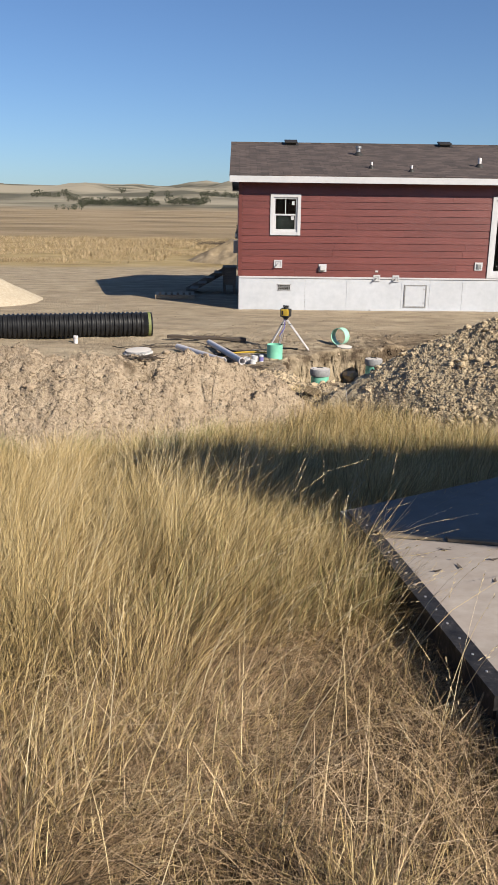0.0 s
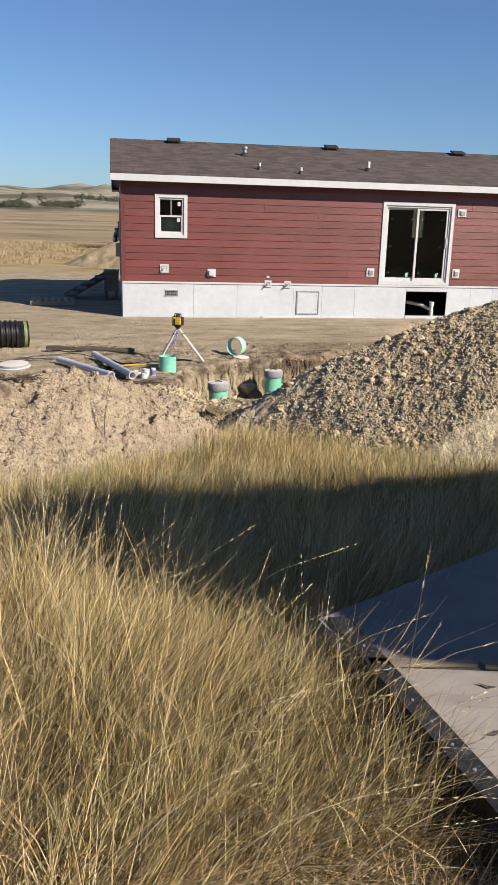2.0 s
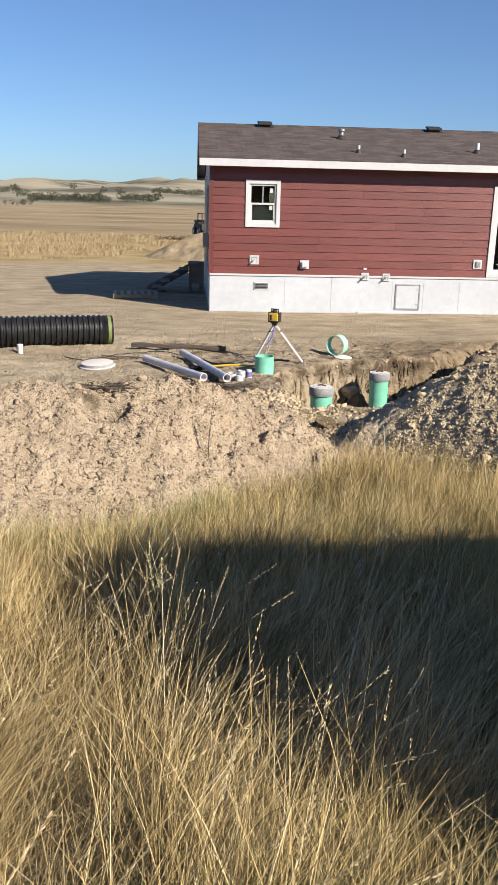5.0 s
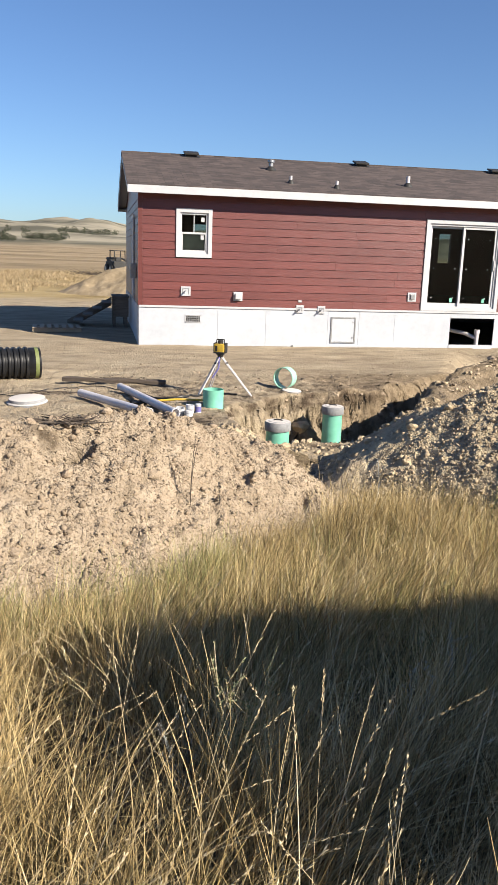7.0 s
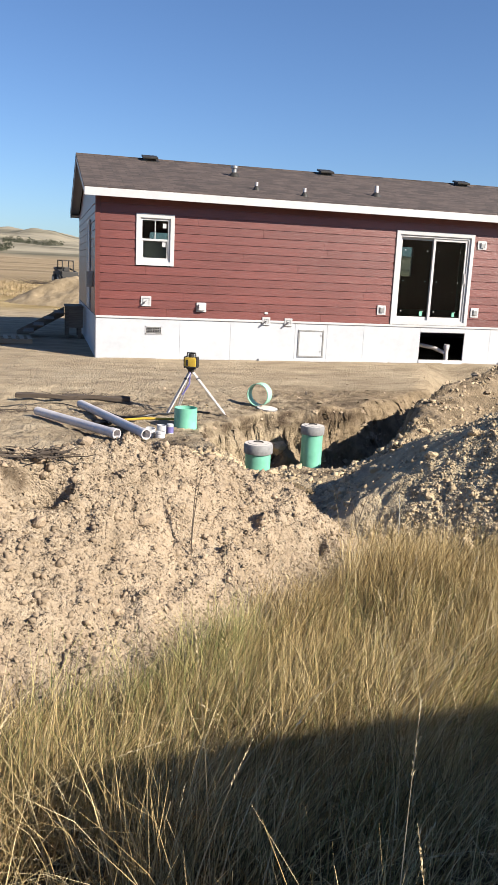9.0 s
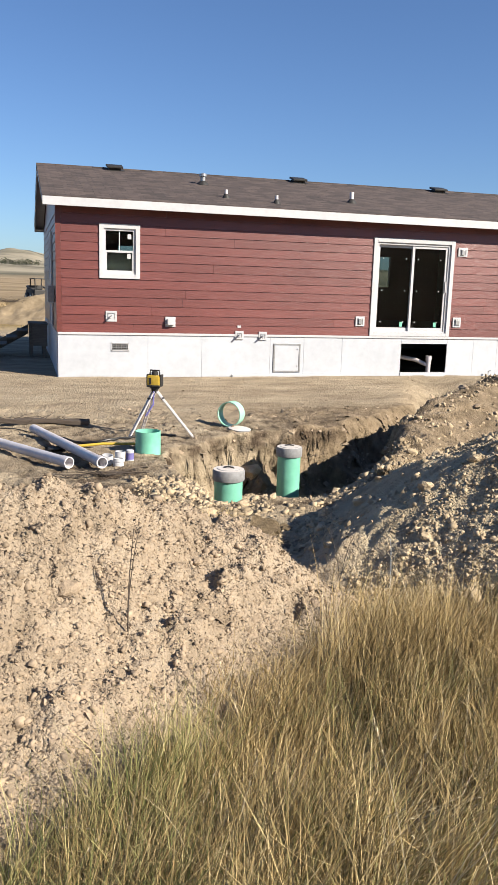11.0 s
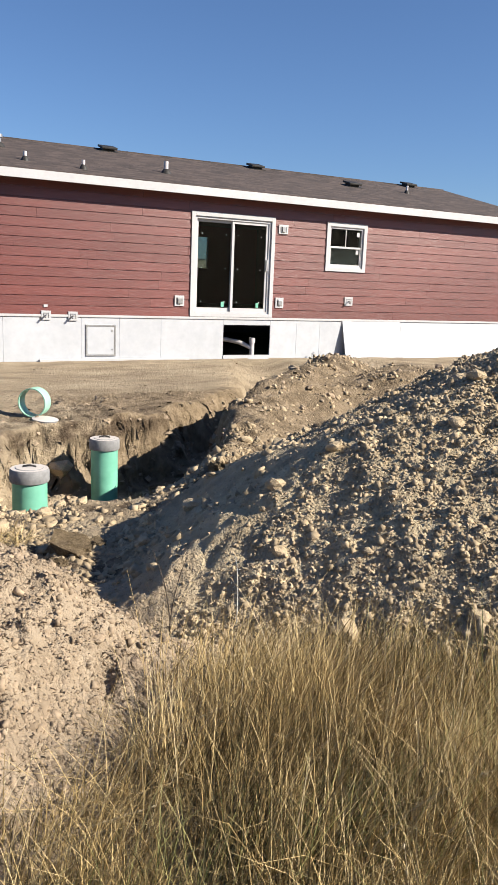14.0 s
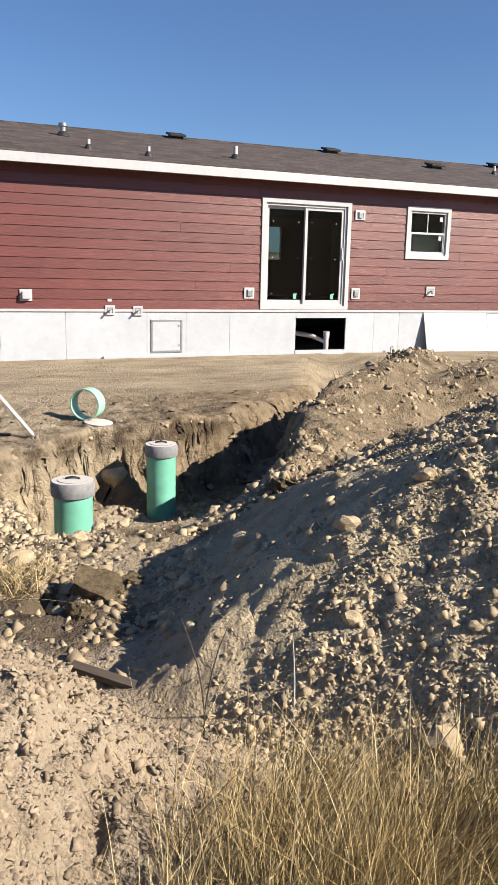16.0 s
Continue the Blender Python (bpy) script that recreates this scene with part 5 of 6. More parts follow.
# ---- loose clods and stones on the mounds ----
rng = np.random.default_rng(7)
LUMP_V = np.array([(1, 0.1, -0.25), (-1, -0.1, -0.25), (0.1, 1, -0.25), (-0.1, -1, -0.25), (0, 0, 0.8)]) * 1.15
CHUNK_V = np.array([(-1, -1, -1), (1, -1, -1), (1, 1, -1), (-1, 1, -1), (-1, -1, 1), (1, -1, 1), (1, 1, 1), (-1, 1, 1)]) * 0.68
CHUNK_F = np.array([(0, 2, 1), (0, 3, 2), (4, 5, 6), (4, 6, 7), (0, 1, 5), (0, 5, 4), (1, 2, 6), (1, 6, 5), (2, 3, 7), (2, 7, 6), (3, 0, 4), (3, 4, 7)])
LUMP_F = np.array([(0, 2, 4), (2, 1, 4), (1, 3, 4), (3, 0, 4)])


def clods(name, label, n, x0, x1, y0, y1, keep, r_lo, r_hi, power, material, chunk=False):
    shape_v, shape_f = (CHUNK_V, CHUNK_F) if chunk else (LUMP_V, LUMP_F)
    k = len(shape_v)
    x, y = rng.uniform(x0, x1, n), rng.uniform(y0, y1, n)
    ok = rng.uniform(0, 1, n) < keep(x, y)
    x, y = x[ok], y[ok]
    n = len(x)
    z = height(x, y)
    r = r_lo + (r_hi - r_lo) * rng.uniform(0, 1, n) ** power
    s = r[:, None] * rng.uniform(0.65, 1.25, (n, 3)) * np.array([1, 1, 0.8])
    v = shape_v[None] * (1 + rng.uniform(-0.35, 0.25, (n, k, 3))) + rng.uniform(-0.36, 0.36, (n, k, 3))
    a = rng.uniform(0, 6.28, n)
    v = v * s[:, None]
    for p, q in ((1, 2), (0, 2)):
        e = rng.uniform(-0.9, 0.9, n)
        ce, se = np.cos(e)[:, None], np.sin(e)[:, None]
        vp, vq = v[..., p] * ce - v[..., q] * se, v[..., p] * se + v[..., q] * ce
        v[..., p], v[..., q] = vp, vq
    c, d = np.cos(a)[:, None], np.sin(a)[:, None]
    v = np.stack([v[..., 0] * c - v[..., 1] * d, v[..., 0] * d + v[..., 1] * c, v[..., 2]], -1)
    v += np.stack([x, y, z - r * (0.2 if chunk else 0.05)], -1)[:, None]
    f = shape_f[None] + (np.arange(n) * k)[:, None, None]
    return tagged(raw_mesh(name, v.reshape(-1, 3), f.reshape(-1, 3), material), label, "clods", kind="stuff")


def on(fn, lo=0.02, hi=0.15):
    return lambda x, y: smooth_step(fn(x, y) - base_height(x, y), lo, hi) * (0.5 + 1.0 * np.clip(0.5 + fbm(x * 1.3, y * 1.3, 3, 77), 0, 1))


def keep_right(x, y):
    side = 1 - 0.93 * smooth_step(y - 0.3 * (x - 1.6), -12.72, -12.42) * (1 - smooth_step(x, 2.2, 2.7))
    return on(right_mound, -0.06, 0.04)(x, y) * side * (0.55 + 0.45 * smooth_step(-y, 12.4, 13.4))


clods("pale_clods", "small pale crumbled clods over the spoil mound", 140000, -3.2, 1.5, -15.4, -12.7, on(left_mound, -0.03, 0.05), 0.003, 0.012, 2.2, CLOD_PALE)
clods("pale_chunks", "pale angular clods scattered over the spoil mound", 11000, -3.2, 1.5, -15.4, -12.7, on(left_mound, -0.03, 0.05), 0.006, 0.026, 3.4, CLOD_PALE, True)
clods("toe_clods", "larger pale clods gathered at the mound's foot", 1300, -2.6, 1.4, -15.3, -12.6, lambda x, y: smooth_step(left_mound(x, y) - base_height(x, y), -0.08, 0.02) * (1 - smooth_step(left_mound(x, y) - base_height(x, y), 0.12, 0.5)), 0.007, 0.026, 3.0, CLOD_PALE)
clods("grey_clods", "grey-brown crumbs of earth over the large mound", 140000, 0.9, 4.6, -14.4, -10.9, keep_right, 0.0035, 0.013, 1.6, CLOD_GREY)
clods("grey_chunks", "grey-brown angular clods and stones over the large mound", 34000, 0.9, 4.6, -14.4, -10.9, keep_right, 0.006, 0.025, 3.0, CLOD_GREY, True)
clods("foot_chunks", "larger clods rolled to the foot of the large mound", 700, 1.2, 4.4, -14.3, -13.2, lambda x, y: smooth_step(right_mound(x, y) - base_height(x, y), -0.05, 0.05) * (1 - smooth_step(right_mound(x, y) - base_height(x, y), 0.2, 0.45)), 0.015, 0.06, 2.2, CLOD_GREY, True)
clods("pit_clods", "crumbled clods on the berm before the pit", 16000, 0.3, 4.6, -12.2, -9.0, lambda x, y: (0.25 + 0.75 * (fbm(x * 1.5, y * 1.5, 2, 9) > 0)) * (1 - 0.85 * smooth_step(right_mound(x, y), 0.1, 0.25)), 0.005, 0.045, 3.0, CLOD_GREY, True)
clods("pit_wall_clods", "crumbled earth in the pit and trench", 9000, 0.8, 6.5, -9.3, -4.5, lambda x, y: 0.15 + 0.85 * (pit_depth(x, y) > 0.02), 0.005, 0.05, 3.0, CLOD_PALE)
clods("yard_clods", "scattered crumbs of earth on the yard", 9000, -3.5, 9.5, -9.5, -0.3, lambda x, y: 0.15 + 0.85 * np.clip(0.2 + fbm(x * 0.9, y * 0.9, 3, 19), 0, 1) + smooth_step(spoil_heap(x, y), 0, 0.1), 0.003, 0.03, 5.0, CLOD_PALE)

clods("heap_clods", "rough brown clods over the trench spoil", 7000, 4.2, 11.0, -9.5, -3.5, lambda x, y: smooth_step(spoil_heap(x, y), -0.05, 0.1), 0.008, 0.045, 3.6, CLOD_GREY, True)

# larger stones picked apart one by one
stone_meshes = []
for k in range(7):
    bm = bmesh.new()
    bmesh.ops.create_icosphere(bm, subdivisions=2, radius=1)
    for v in bm.verts:
        p = v.co.copy()
        v.co *= 1 + 0.38 * noise.noise(p * 1.1 + Vector((k * 7.1, 0, 0))) + 0.14 * noise.noise(p * 3 + Vector((0, k * 5.3, 0)))
    stone_meshes.append((to_mesh("stone", bm, CLOD_GREY), None))
pale_meshes = [m.copy() for m, _ in stone_meshes]
for m in pale_meshes:
    m.materials[0] = CLOD_PALE
random.seed(21)


def stones(n, x0, x1, y0, y1, fn, lo, hi, meshes):
    made = 0
    while made < n:
        x, y = random.uniform(x0, x1), random.uniform(y0, y1)
        if fn is not None and float(fn(np.array(x), np.array(y))) - float(base_height(np.array(x), np.array(y))) < -0.04:
            continue
        s = lo + (hi - lo) * random.random() ** 2.2
        ob = new("stone", meshes[random.randrange(7)])
        ob.parent = ground
        ob.matrix_basis = pose(x, y, rest(x, y) + s * 0.2, random.uniform(-25, 25), random.uniform(-25, 25), random.uniform(0, 360)) @ Matrix.Diagonal((s * random.uniform(0.8, 1.3), s, s * random.uniform(0.6, 0.85), 1))
        made += 1


stones(60, -3.0, 1.2, -15.1, -12.6, left_mound, 0.02, 0.05, pale_meshes)
stones(110, 1.7, 4.6, -14.1, -12.3, right_mound, 0.02, 0.05, [m for m, _ in stone_meshes])
stones(50, 0.6, 4.2, -12.0, -9.2, None, 0.025, 0.08, [m for m, _ in stone_meshes])
stones(40, 4.0, 9.5, -8.5, -3.5, spoil_heap, 0.03, 0.08, pale_meshes)
random.seed(22)
stones(14, 0.3, 0.7, -20.9, -20.55, None, 0.02, 0.05, pale_meshes)
for sx, sy, sz, s in ((2.3, -6.62, -0.62, 0.17), (1.75, -13.25, 0.2, 0.06), (2.1, -13.45, 0.2, 0.075)):
    ob = new("stone", stone_meshes[int(s * 100) % 7][0])
    ob.parent = ground
    ob.matrix_basis = pose(sx, sy, sz, 12, 8, sx * 200) @ Matrix.Diagonal((s * 1.2, s, s * 0.75, 1))
SOD = surf("turned_sod", [(0.3, (0.1, 0.073, 0.045)), (0.55, (0.2, 0.155, 0.1)), (0.75, (0.32, 0.26, 0.18))], 18, 7, 0.95, 0.9, 40, 0.02, spread=0.3, big=5, spec=0.1)
for sx, sy, s, tilt in ((1.12, -11.2, 0.1, 26), (0.98, -11.42, 0.06, -18), (1.34, -11.05, 0.06, 12), (2.62, -10.3, 0.09, 20)):
    bm = bmesh.new()
    bmesh.ops.create_icosphere(bm, subdivisions=3, radius=1)
    for v in bm.verts:
        p = v.co.copy()
        v.co = Vector((max(-0.7, min(0.7, p.x)) * 1.5, p.y, max(-0.6, min(0.5, p.z)))) * (1 + 0.45 * noise.noise(p * 1.7 + Vector((sx * 9, 0, 0))) + 0.3 * noise.noise(p * 4.3 + Vector((0, sx * 7, 0))))
    m = to_mesh("sod", bm, SOD)
    ob = tagged(new("sod_clump", m), "broken clump of brown turned sod lying by the pit", "sod", group="sod clumps by the pit")
    ob.matrix_basis = pose(sx, sy, rest(sx, sy) + s * 0.3, tilt, tilt * 0.6, sx * 300) @ Matrix.Diagonal((s, s, s, 1))
lt = thing("wooden_lath", "short weathered wooden lath lying on the spoil mound", "lath", pose(0.93, -12.2, rest(0.93, -12.2) + 0.04, 8, 10, -38))
part("stick", boxes((-0.16, 0.16, -0.022, 0.022, -0.014, 0.014), bevel=0.003), OLDWOOD, lt)

# ---- grass ----


def blades(name, label, x, y, h, width, lean_x, lean_y, curl, material, lift=0.0, sections=4):
    """Thin curved blades, each a tapering ribbon, rooted on the ground."""
    n = len(x)
    z = height(x, y) + lift
    t = np.linspace(0, 1, sections)[None]
    dx = lean_x[:, None] * (0.35 * t + 0.65 * t ** curl) * h[:, None]
    dy = lean_y[:, None] * (0.35 * t + 0.65 * t ** curl) * h[:, None]
    bend = np.hypot(lean_x, lean_y)[:, None]
    zz = h[:, None] * t / np.sqrt(1 + (bend * t ** (curl - 1)) ** 2)
    a = rng.uniform(0, np.pi, n)
    w = width[:, None] * (1 - 0.85 * t ** 1.6) * 0.5
    ox, oy = np.cos(a)[:, None] * w, np.sin(a)[:, None] * w
    cx, cy, cz = x[:, None] + dx, y[:, None] + dy, z[:, None] + zz
    v = np.stack([np.stack([cx - ox, cy - oy, cz], -1), np.stack([cx + ox, cy + oy, cz], -1)], 2).reshape(n, sections * 2, 3)
    q = np.array([[2 * i, 2 * i + 1, 2 * i + 3, 2 * i + 2] for i in range(sections - 1)])
    f = q[None] + (np.arange(n) * sections * 2)[:, None, None]
    return tagged(raw_mesh(name, v.reshape(-1, 3), f.reshape(-1, 4), material), label, "grass", kind="stuff"), np.stack([cx, cy, cz], -1)


def in_deck(x, y):
    left = x > edge_x(y) - 0.0
    far = y < np.where(x < 1.455, -19.08 + (x - 0.525) * 0.58, -18.54 + (x - 1.455) * 0.58) + 0.02
    return left & far


def grass_points(n, x0, x1, y0, y1, clump=0.0, seed=0):
    x, y = rng.uniform(x0, x1, n), rng.uniform(y0, y1, n)
    if clump:
        m = int(n / 14)
        cx, cy = rng.uniform(x0, x1, m), rng.uniform(y0, y1, m)
        k = rng.integers(0, m, n)
        x, y = cx[k] + rng.normal(0, clump, n), cy[k] + rng.normal(0, clump, n)
    over = np.maximum(left_mound(x, y), right_mound(x, y)) - base_height(x, y)
    ok = ~in_deck(x, y) & (over < np.where(x < 0.75, 0.05 - 0.09 * smooth_step(-x, 0.0, 0.7), 0.1) + 0.14 * vnoise(x * 3, y * 3, 91)) & (y < -13.05 - 0.0 * x)
    ok &= rng.uniform(0, 1, n) < np.clip(0.75 + 2.0 * vnoise(x * 3.6, y * 3.6, 92) + 0.9 * vnoise(x * 1.2, y * 1.2, 93), 0.08, 1)
    ok &= rng.uniform(0, 1, n) < np.clip(1.25 - smooth_step(over, -0.25, 0.15) * 0.75, 0, 1)
    return x[ok], y[ok]


def sway(x, y):
    lx = 0.42 + 0.9 * vnoise(x * 0.9, y * 0.9, 101) + 0.7 * vnoise(x * 2.7, y * 2.7, 102)
    ly = -0.12 + 0.8 * vnoise(x * 0.9 + 9, y * 0.9, 103) + 0.6 * vnoise(x * 2.7, y * 2.7, 104)
    calm = 1 - 0.5 * smooth_step(y, -18.2, -16.6)
    return lx * calm, ly


x, y = grass_points(310000, -3.4, 4.0, -22.6, -13.2, 0.05)
lx, ly = sway(x, y)
n = len(x)
near = smooth_step(y + 1.3 * np.clip(-x - 0.1, -0.3, 1.0), -20.9, -19.1)
over = np.maximum(left_mound(x, y), right_mound(x, y)) - base_height(x, y)
h = (0.15 + 0.28 * near - 0.1 * smooth_step(y, -18.9, -17.7)) * rng.uniform(0.5, 1.35, n) * (1 + 0.6 * vnoise(x * 0.7, y * 0.7, 110) + 0.8 * vnoise(x * 3.6, y * 3.6, 92)) * (1 - (0.35 + 0.27 * smooth_step(-x, 0.0, 0.7)) * smooth_step(over, -0.6, -0.05) * (x < 0.75))
blades("dry_grass", "thick stand of tall dry tan prairie grass", x, y, h, rng.uniform(0.0016, 0.0042, n), lx * 0.6 + rng.normal(0, 0.34, n), ly * 0.65 + rng.normal(0, 0.34, n), 2.0, STRAW)
x, y = grass_points(90000, -3.4, 4.0, -22.6, -13.2, 0.06)
x2, y2 = grass_points(95000, -2.2, 2.0, -22.4, -18.0, 0.05)
x, y = np.concatenate([x, x2]), np.concatenate([y, y2])
n = len(x)
a = rng.uniform(0, 6.28, n)
k = rng.uniform(0.9, 3.0, n)
w, hh, ll = rng.uniform(0.0014, 0.0036, n), rng.uniform(0.1, 0.3, n), 0.015 + rng.uniform(0, 0.06, n)
for name, label, m, mat in (
    ("russet_matted_grass", "matted reddish dead straw beside the deck", y < -18.6 + 0.8 * vnoise(x * 2, y * 2, 98), RUSSET),
    ("matted_grass", "matted dead straw lying under the standing grass", y >= -18.6 + 0.8 * vnoise(x * 2, y * 2, 98), STRAW),
):
    blades(name, label, x[m], y[m], hh[m], w[m], (np.cos(a) * k + 0.5)[m], (np.sin(a) * k)[m], 1.5, mat, ll[m], 3)
x, y = grass_points(100000, -3.0, 3.5, -20.6, -13.4, 0.05)
m = vnoise(x * 0.8 + 2, y * 0.8, 120) + 0.28 * np.exp(-((x - 0.1) ** 2 + (y + 19.2) ** 2) / 0.8) + 0.3 * np.exp(-((x - 0.8) ** 2 + (y + 17.0) ** 2) / 1.6) > 0.15 - 0.11 * smooth_step(y, -17.2, -15)
x, y = x[m], y[m]
lx, ly = sway(x, y)
n = len(x)
blades("green_grass", "patches of green-tinged grass among the dry straw", x, y, rng.uniform(0.2, 0.44, n), rng.uniform(0.0018, 0.0044, n), lx * 0.7 + rng.normal(0, 0.3, n), ly * 0.7 + rng.normal(0, 0.3, n), 2.0, GREENISH)


x, y = rng.uniform(-0.5, 0.6, 15000), rng.uniform(-20.0, -18.5, 15000)
m = ~in_deck(x + 0.03, y) & (vnoise(x * 5, y * 5, 97) > -0.2)
x, y = x[m], y[m]
n = len(x)
lx, ly = sway(x, y)
h = rng.uniform(0.22, 0.5, n)
lx, ly = lx * 0.35 + rng.normal(-0.05, 0.3, n), ly * 0.4 + rng.normal(0, 0.3, n)
g = rng.uniform(0, 1, n) < 0.14
w = rng.uniform(0.0018, 0.0042, n)
blades("verge_grass", "pale straw grass standing beside the deck edge", x[~g], y[~g], h[~g], w[~g], lx[~g], ly[~g], 2.0, STRAW)
blades("verge_green_grass", "green-tinged grass standing beside the deck edge", x[g], y[g], h[g], w[g], lx[g], ly[g], 2.0, GREENISH)
x, y = rng.uniform(-1.7, 0.5, 9000), rng.uniform(-15.9, -14.1, 9000)
over = left_mound(x, y) - base_height(x, y)
m = (over < -0.06 + 0.2 * vnoise(x * 4, y * 4, 95)) & (over > -0.75) & (vnoise(x * 5, y * 5, 96) > -0.22)
x, y = x[m], y[m]
n = len(x)
lx, ly = sway(x, y)
x2, y2 = rng.uniform(0.6, 2.9, 14000), rng.uniform(-15.2, -13.6, 14000)
o2 = np.maximum(left_mound(x2, y2), right_mound(x2, y2)) - base_height(x2, y2)
m = (o2 < 0.02 + 0.2 * vnoise(x2 * 4, y2 * 4, 95)) & (vnoise(x2 * 5, y2 * 5, 96) > -0.15)
x, y = np.concatenate([x, x2[m]]), np.concatenate([y, y2[m]])
n = len(x)
lx, ly = sway(x, y)
blades("edge_grass", "straw-coloured grass tufts along the foot of the spoil mound", x, y, rng.uniform(0.2, 0.48, n) * np.where(x < 0.55, 0.75 - 0.25 * smooth_step(-x, 0.0, 0.7), 1.0), rng.uniform(0.0017, 0.0042, n), lx * 0.4 + rng.normal(0, 0.3, n), ly * 0.4 + rng.normal(0, 0.3, n), 2.0, STRAW)


x, y = rng.uniform(0.1, 1.0, 1500), rng.uniform(-11.5, -10.6, 1500)
m = vnoise(x * 4, y * 4, 99) > 0.0
x, y = x[m], y[m]
n = len(x)
blades("trampled_grass", "trampled straw on the dark turned topsoil", x, y, rng.uniform(0.05, 0.16, n), rng.uniform(0.003, 0.006, n), rng.normal(0.3, 1.2, n), rng.normal(0, 1.2, n), 1.6, STRAW, 0.01, 3)
x, y = rng.uniform(-15, 15, 60000), rng.uniform(-34, -13.6, 60000)
over = np.maximum(left_mound(x, y), right_mound(x, y)) - base_height(x, y)
m = ~((x > -3.3) & (x < 3.9) & (y > -22.5)) & ~in_deck(x, y) & (over < 0.1)
x, y = x[m], y[m]
lx, ly = sway(x, y)
n = len(x)
blades("outer_grass", "dry prairie grass round about the yard", x, y, rng.uniform(0.15, 0.5, n), rng.uniform(0.008, 0.018, n), lx + rng.normal(0, 0.5, n), ly + rng.normal(0, 0.5, n), 2.0, STRAW, 0.0, 3)


def seed_stalks(name, label, n, x0, x1, y0, y1, lo, hi, seed_n=16):
    x, y = grass_points(n, x0, x1, y0, y1)
    n = len(x)
    lx, ly = sway(x, y)
    h = rng.uniform(lo, hi, n)
    ob, path = blades(name, label, x, y, h, np.full(n, 0.0032), lx * 0.7 + rng.normal(0, 0.28, n), ly * 0.5 + rng.normal(0, 0.28, n), 2.2, STALK, 0.0, 6)
    # seed heads: small flakes along the upper end of each stalk
    t = rng.uniform(0.84, 1.0, (n, seed_n))
    i = np.clip((t * 5).astype(int), 0, 4)
    fr = t * 5 - i
    r = np.arange(n)[:, None]
    c = path[r, i] * (1 - fr)[..., None] + path[r, i + 1] * fr[..., None]
    c = c.reshape(-1, 3)
    m = len(c)
    d = rng.normal(0, 1, (m, 3))
    d = d * 0.2 + np.repeat(path[:, 5] - path[:, 4], seed_n, 0) / np.linalg.norm(path[:, 5] - path[:, 4], axis=1).repeat(seed_n)[:, None]
    d /= np.linalg.norm(d, axis=1)[:, None]
    s = rng.normal(0, 1, (m, 3))
    s = np.cross(d, s)
    s /= np.linalg.norm(s, axis=1)[:, None]
    ln, wd = rng.uniform(0.008, 0.015, m)[:, None], rng.uniform(0.0008, 0.0017, m)[:, None]
    v = np.stack([c, c + d * ln * 0.5 + s * wd, c + d * ln, c + d * ln * 0.5 - s * wd], 1).reshape(-1, 3)
    f = np.arange(m * 4).reshape(-1, 4)
    tagged(raw_mesh("seed_heads", v, f, STALK), "pale seed heads on the tall grass", "grass", kind="stuff")


seed_stalks("seed_stalks", "tall pale seed stalks standing out of the grass", 1900, -3.2, 3.6, -21.5, -13.6, 0.42, 0.72)
seed_stalks("tall_stalks", "long thin pale stalks arching over the grass", 260, -2.0, 2.2, -20.3, -15.4, 0.65, 0.95, 36)
seed_stalks("edge_stalks", "long pale seed stalks standing up before the shaded grass", 150, -0.9, 0.25, -20.1, -18.2, 0.5, 0.8, 26)
seed_stalks("fore_stalks", "pale dry stalks standing at the edge of the shade", 170, -1.3, 0.2, -18.3, -17.0, 0.4, 0.75, 20)


def weed(x, y, h, n, material, head, label):
    """A dry weed: forked stems with small tufts."""
    bm = bmesh.new()
    tips = []
    for i in range(n):
        a = random.uniform(0, 6.28)
        p, pts = Vector((0, 0, 0)), [Vector((0, 0, -0.02))]
        for k in range(5):
            p = p + Vector((math.cos(a) * 0.022 * k * h, math.sin(a) * 0.022 * k * h, h / 5 * random.uniform(0.8, 1.1)))
            pts.append(p)
            if k > 1:
                for _ in range(3):
                    tips.append(p + Vector((random.gauss(0, 0.03), random.gauss(0, 0.03), random.gauss(0.01, 0.03))) * h)
        bm_tube(pts, [0.0035, 0.0032, 0.003, 0.0025, 0.002, 0.0012], 5, bm)
    w = thing("weed", label, "weed", pose(x, y, rest(x, y)))
    tagged(part("stem", bm, material, w), kind="stuff")
    bm = bmesh.new()
    for t in tips:
        for _ in range(5):
            c = t + Vector((random.gauss(0, 0.01), random.gauss(0, 0.01), random.gauss(0, 0.012)))
            vs = [bm.verts.new(c + Vector((random.uniform(-1, 1), random.uniform(-1, 1), random.uniform(-1, 1))) * head) for _ in range(3)]
            bm.faces.new(vs)
    tagged(part("seed_tuft", bm, material, w), kind="stuff")


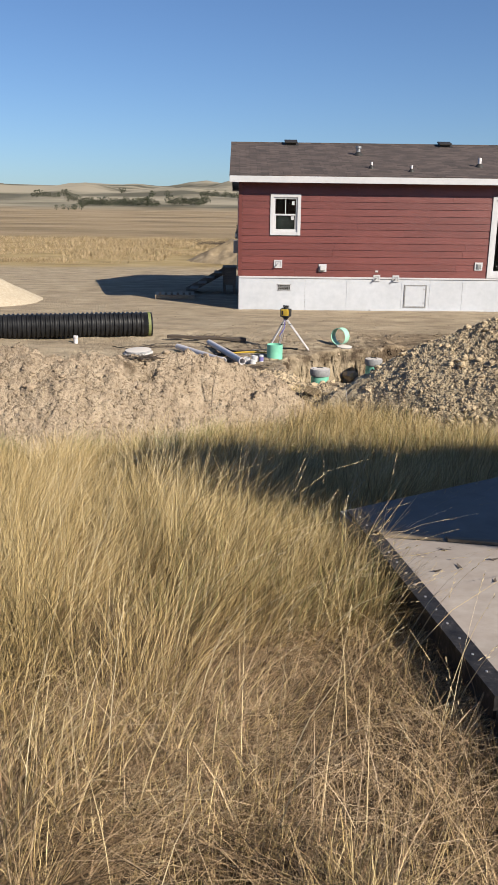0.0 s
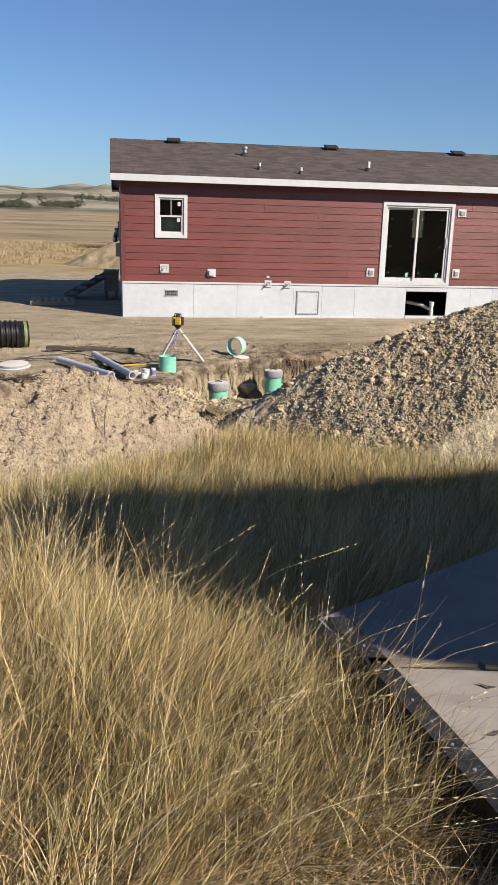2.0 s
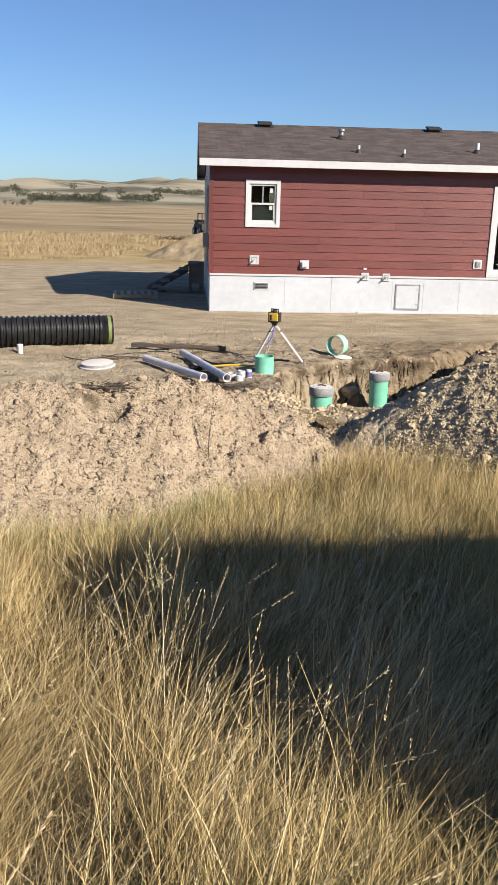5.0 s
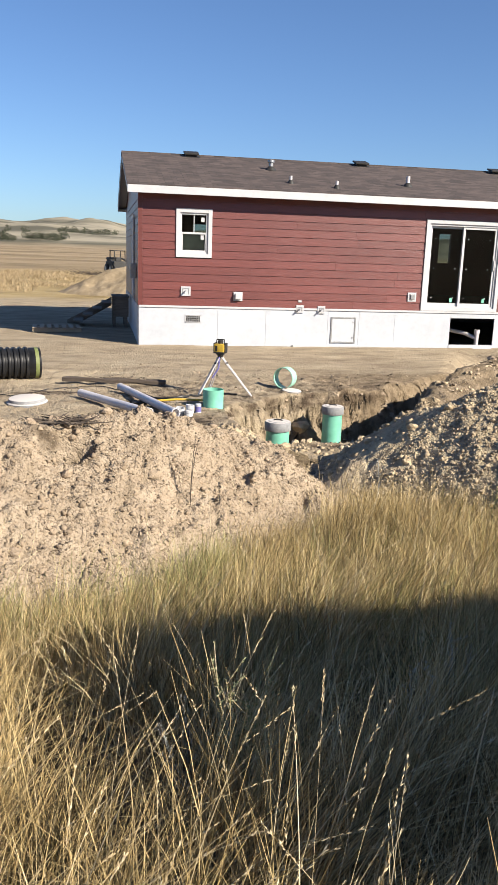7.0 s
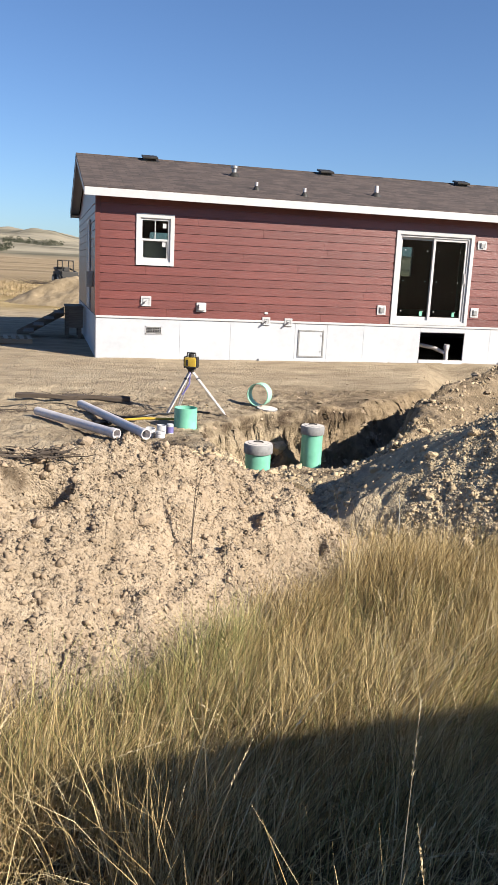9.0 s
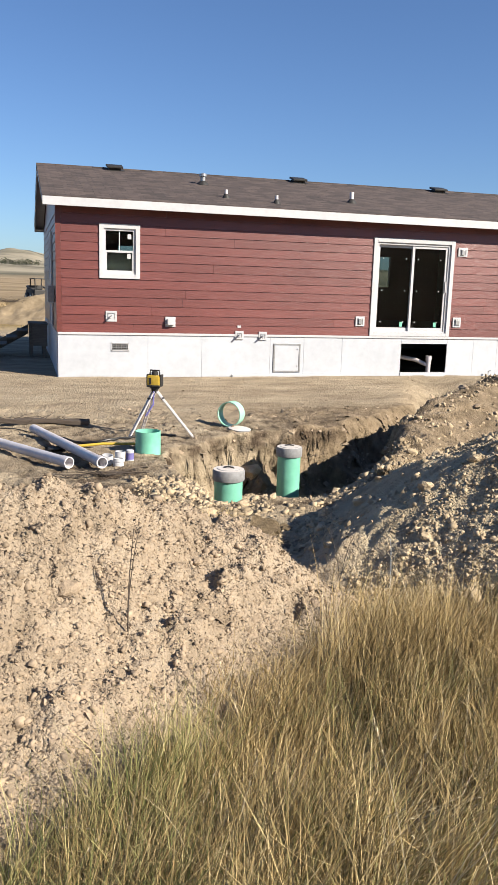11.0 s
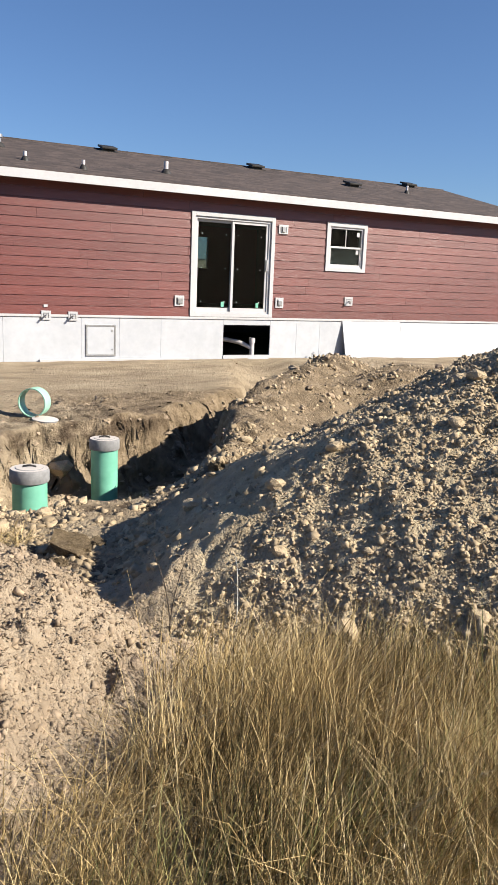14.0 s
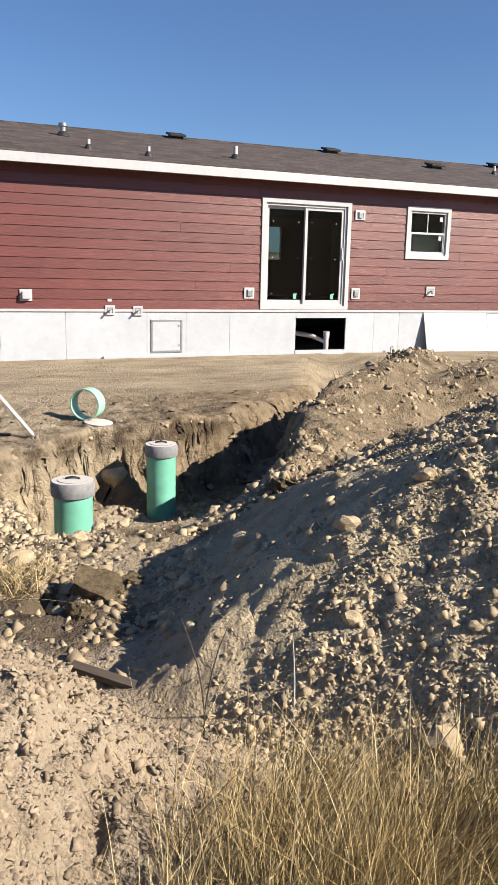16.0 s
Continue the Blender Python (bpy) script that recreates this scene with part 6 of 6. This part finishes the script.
def bushy_weed(x, y, h, n, material, stem, label, fan=0.3, leaf=0.008):
    """A bushy weed: a fan of side-branched stems with small narrow leaves all along."""
    stems, leaves = bmesh.new(), bmesh.new()

    def leafy(p, q, count):
        d = (q - p).normalized()
        for _ in range(count):
            c = p.lerp(q, random.random())
            out = (d * 0.6 + Vector((random.gauss(0, 0.6), random.gauss(0, 0.6), random.gauss(0.25, 0.4)))).normalized()
            side = out.cross(Vector((random.random(), random.random(), 0.3))).normalized() * leaf * 0.28
            ln = leaf * random.uniform(0.8, 1.9)
            vs = [leaves.verts.new(c + o) for o in (Vector(), out * ln * 0.5 + side, out * ln, out * ln * 0.5 - side)]
            leaves.faces.new(vs)

    for i in range(n):
        a, lean = random.uniform(0, 6.28), random.uniform(0.1, 1.0) * fan
        p = Vector((random.gauss(0, 0.015), random.gauss(0, 0.015), -0.02))
        pts, hh = [p], h * random.uniform(0.65, 1.05)
        for k in range(6):
            q = p + Vector((math.cos(a) * lean, math.sin(a) * lean, 1)).normalized() * hh / 6
            a += random.uniform(-0.35, 0.35)
            if k > 0:
                leafy(p, q, 10 + 5 * k)
            if k > 1:
                for _ in range(3):
                    e = p.lerp(q, random.random())
                    t = e + Vector((random.gauss(0, 0.5), random.gauss(0, 0.5), 1.2)).normalized() * hh * random.uniform(0.08, 0.2)
                    bm_tube([e, t], [0.0014, 0.0007], 4, stems)
                    leafy(e, t, 16)
            pts.append(q)
            p = q
        bm_tube(pts, [0.0032, 0.003, 0.0026, 0.0022, 0.0018, 0.0014, 0.0008], 5, stems)
    w = thing("weed", label, "weed", pose(x, y, rest(x, y)))
    tagged(part("stem", stems, stem, w), kind="stuff")
    tagged(part("leaves", leaves, material, w), kind="stuff")


SAGE = grass_material("pale_sage_leaves", [(0.2, (0.13, 0.15, 0.07)), (0.6, (0.25, 0.27, 0.14)), (0.95, (0.4, 0.4, 0.24))])
SILVER = grass_material("silver_grey_leaves", [(0.2, (0.2, 0.21, 0.19)), (0.6, (0.34, 0.35, 0.32)), (0.95, (0.5, 0.5, 0.47))])
random.seed(31)
FLUFF = surf("white_seed_fluff", [(0.3, (0.4, 0.4, 0.384)), (0.7, (0.544, 0.544, 0.528))], 20, 3, 0.9, 0.0, spread=0.1)
bushy_weed(0.42, -16.45, 0.5, 3, SILVER, STALK, "silvery grey weed among the shaded grass", 0.2, 0.007)
bushy_weed(0.06, -16.95, 0.48, 3, SILVER, STALK, "silvery grey weed with fluffy seed heads in the grass", 0.2, 0.007)
bushy_weed(0.6, -18.9, 0.62, 2, SILVER, STALK, "silvery grey weed beside the deck", 0.15, 0.006)
weed(-0.3, -13.75, 0.5, 2, OLDWOOD, 0.008, "dry brown weed at the mound's foot")
bushy_weed(-0.5, -17.08, 0.58, 9, SAGE, STALK, "pale green bushy weed among the grass", 0.28)
bushy_weed(-0.62, -17.0, 0.5, 5, SILVER, OLDWOOD, "dry grey forked weed among the grass", 0.5, 0.006)
weed(1.42, -12.85, 0.36, 1, FLUFF, 0.003, "thin dry stalk on the large mound")
weed(1.15, -12.7, 0.42, 2, OLDWOOD, 0.004, "thin dry stalk on the large mound")

# ---- far grass and trees ----
n = 34000
x, y = rng.uniform(-26, 3, n), 20.5 + 34 * rng.uniform(0, 1, n) ** 1.3
m = vnoise(x * 0.25, y * 0.5, 130) > -0.22
x, y = x[m], y[m]
m = ~((x > -4.2) & (y < 28))
x, y = x[m], y[m]
n = len(x)
blades("field_grass", "tall yellow dry grass in the field behind the yard", x, y, rng.uniform(0.08, 0.3, n) * (1 + 1.6 * vnoise(x * 0.3, y * 0.3, 133)), rng.uniform(0.02, 0.05, n), rng.normal(0.2, 0.6, n), rng.normal(0, 0.6, n), 2.0, PALE_FIELD, 0.0, 3)


def far_trees():
    vs, fs = [], []
    base = 0
    r_ = random.Random(9)
    spots = []
    for az0, az1, dist, k in ((-10.9, -5.6, 622, 46), (-4.9, -2.3, 640, 26), (-13.9, -11.6, 760, 14), (-11.6, -10.9, 690, 5), (-2.6, 1.2, 800, 26), (-6.2, -6.0, 790, 2), (-8.2, -7.9, 880, 2), (-12.4, -10.8, 540, 6), (-4.9, -4.6, 800, 1)):
        for i in range(k):
            az = radians(az0 + (az1 - az0) * (i + r_.uniform(-0.4, 0.4)) / max(k - 1, 1))
            d = dist + r_.uniform(-14, 14) + (50 * (i / k) if k == 26 and dist == 800 else 0)
            spots.append((d * math.sin(az), d * math.cos(az) - 22, r_.uniform(3.4, 7.0) * (0.55 if dist in (540,) else 1)))
    for x, y, h in spots:
        z = float(base_height(np.array(x), np.array(y)))
        for k in range(90):
            u = Vector((r_.gauss(0, 0.42), r_.gauss(0, 0.42), r_.uniform(-0.42, 0.5)))
            c = Vector((x, y, z + h * 0.52)) + Vector((u.x * h * 0.6, u.y * h * 0.6, u.z * h * (1 - 0.5 * min(1, abs(u.x)))))
            s = h * r_.uniform(0.06, 0.13)
            for _ in range(4):
                vs.append(c + Vector((r_.uniform(-1, 1), r_.uniform(-1, 1), r_.uniform(-1, 1))) * s)
            fs.append((base, base + 1, base + 2, base + 3))
            base += 4
        w = 0.14
        for dx, dz in ((-w, -0.4), (w, -0.4), (w * 0.5, h * 0.5), (-w * 0.5, h * 0.5)):
            vs.append(Vector((x + dx, y, z + dz)))
        fs.append((base, base + 1, base + 2, base + 3))
        base += 4
    tagged(raw_mesh("far_trees", np.array([tuple(v) for v in vs]), np.array(fs), BUSH), "belts of small dark trees on the far slopes", "trees", kind="stuff")


far_trees()
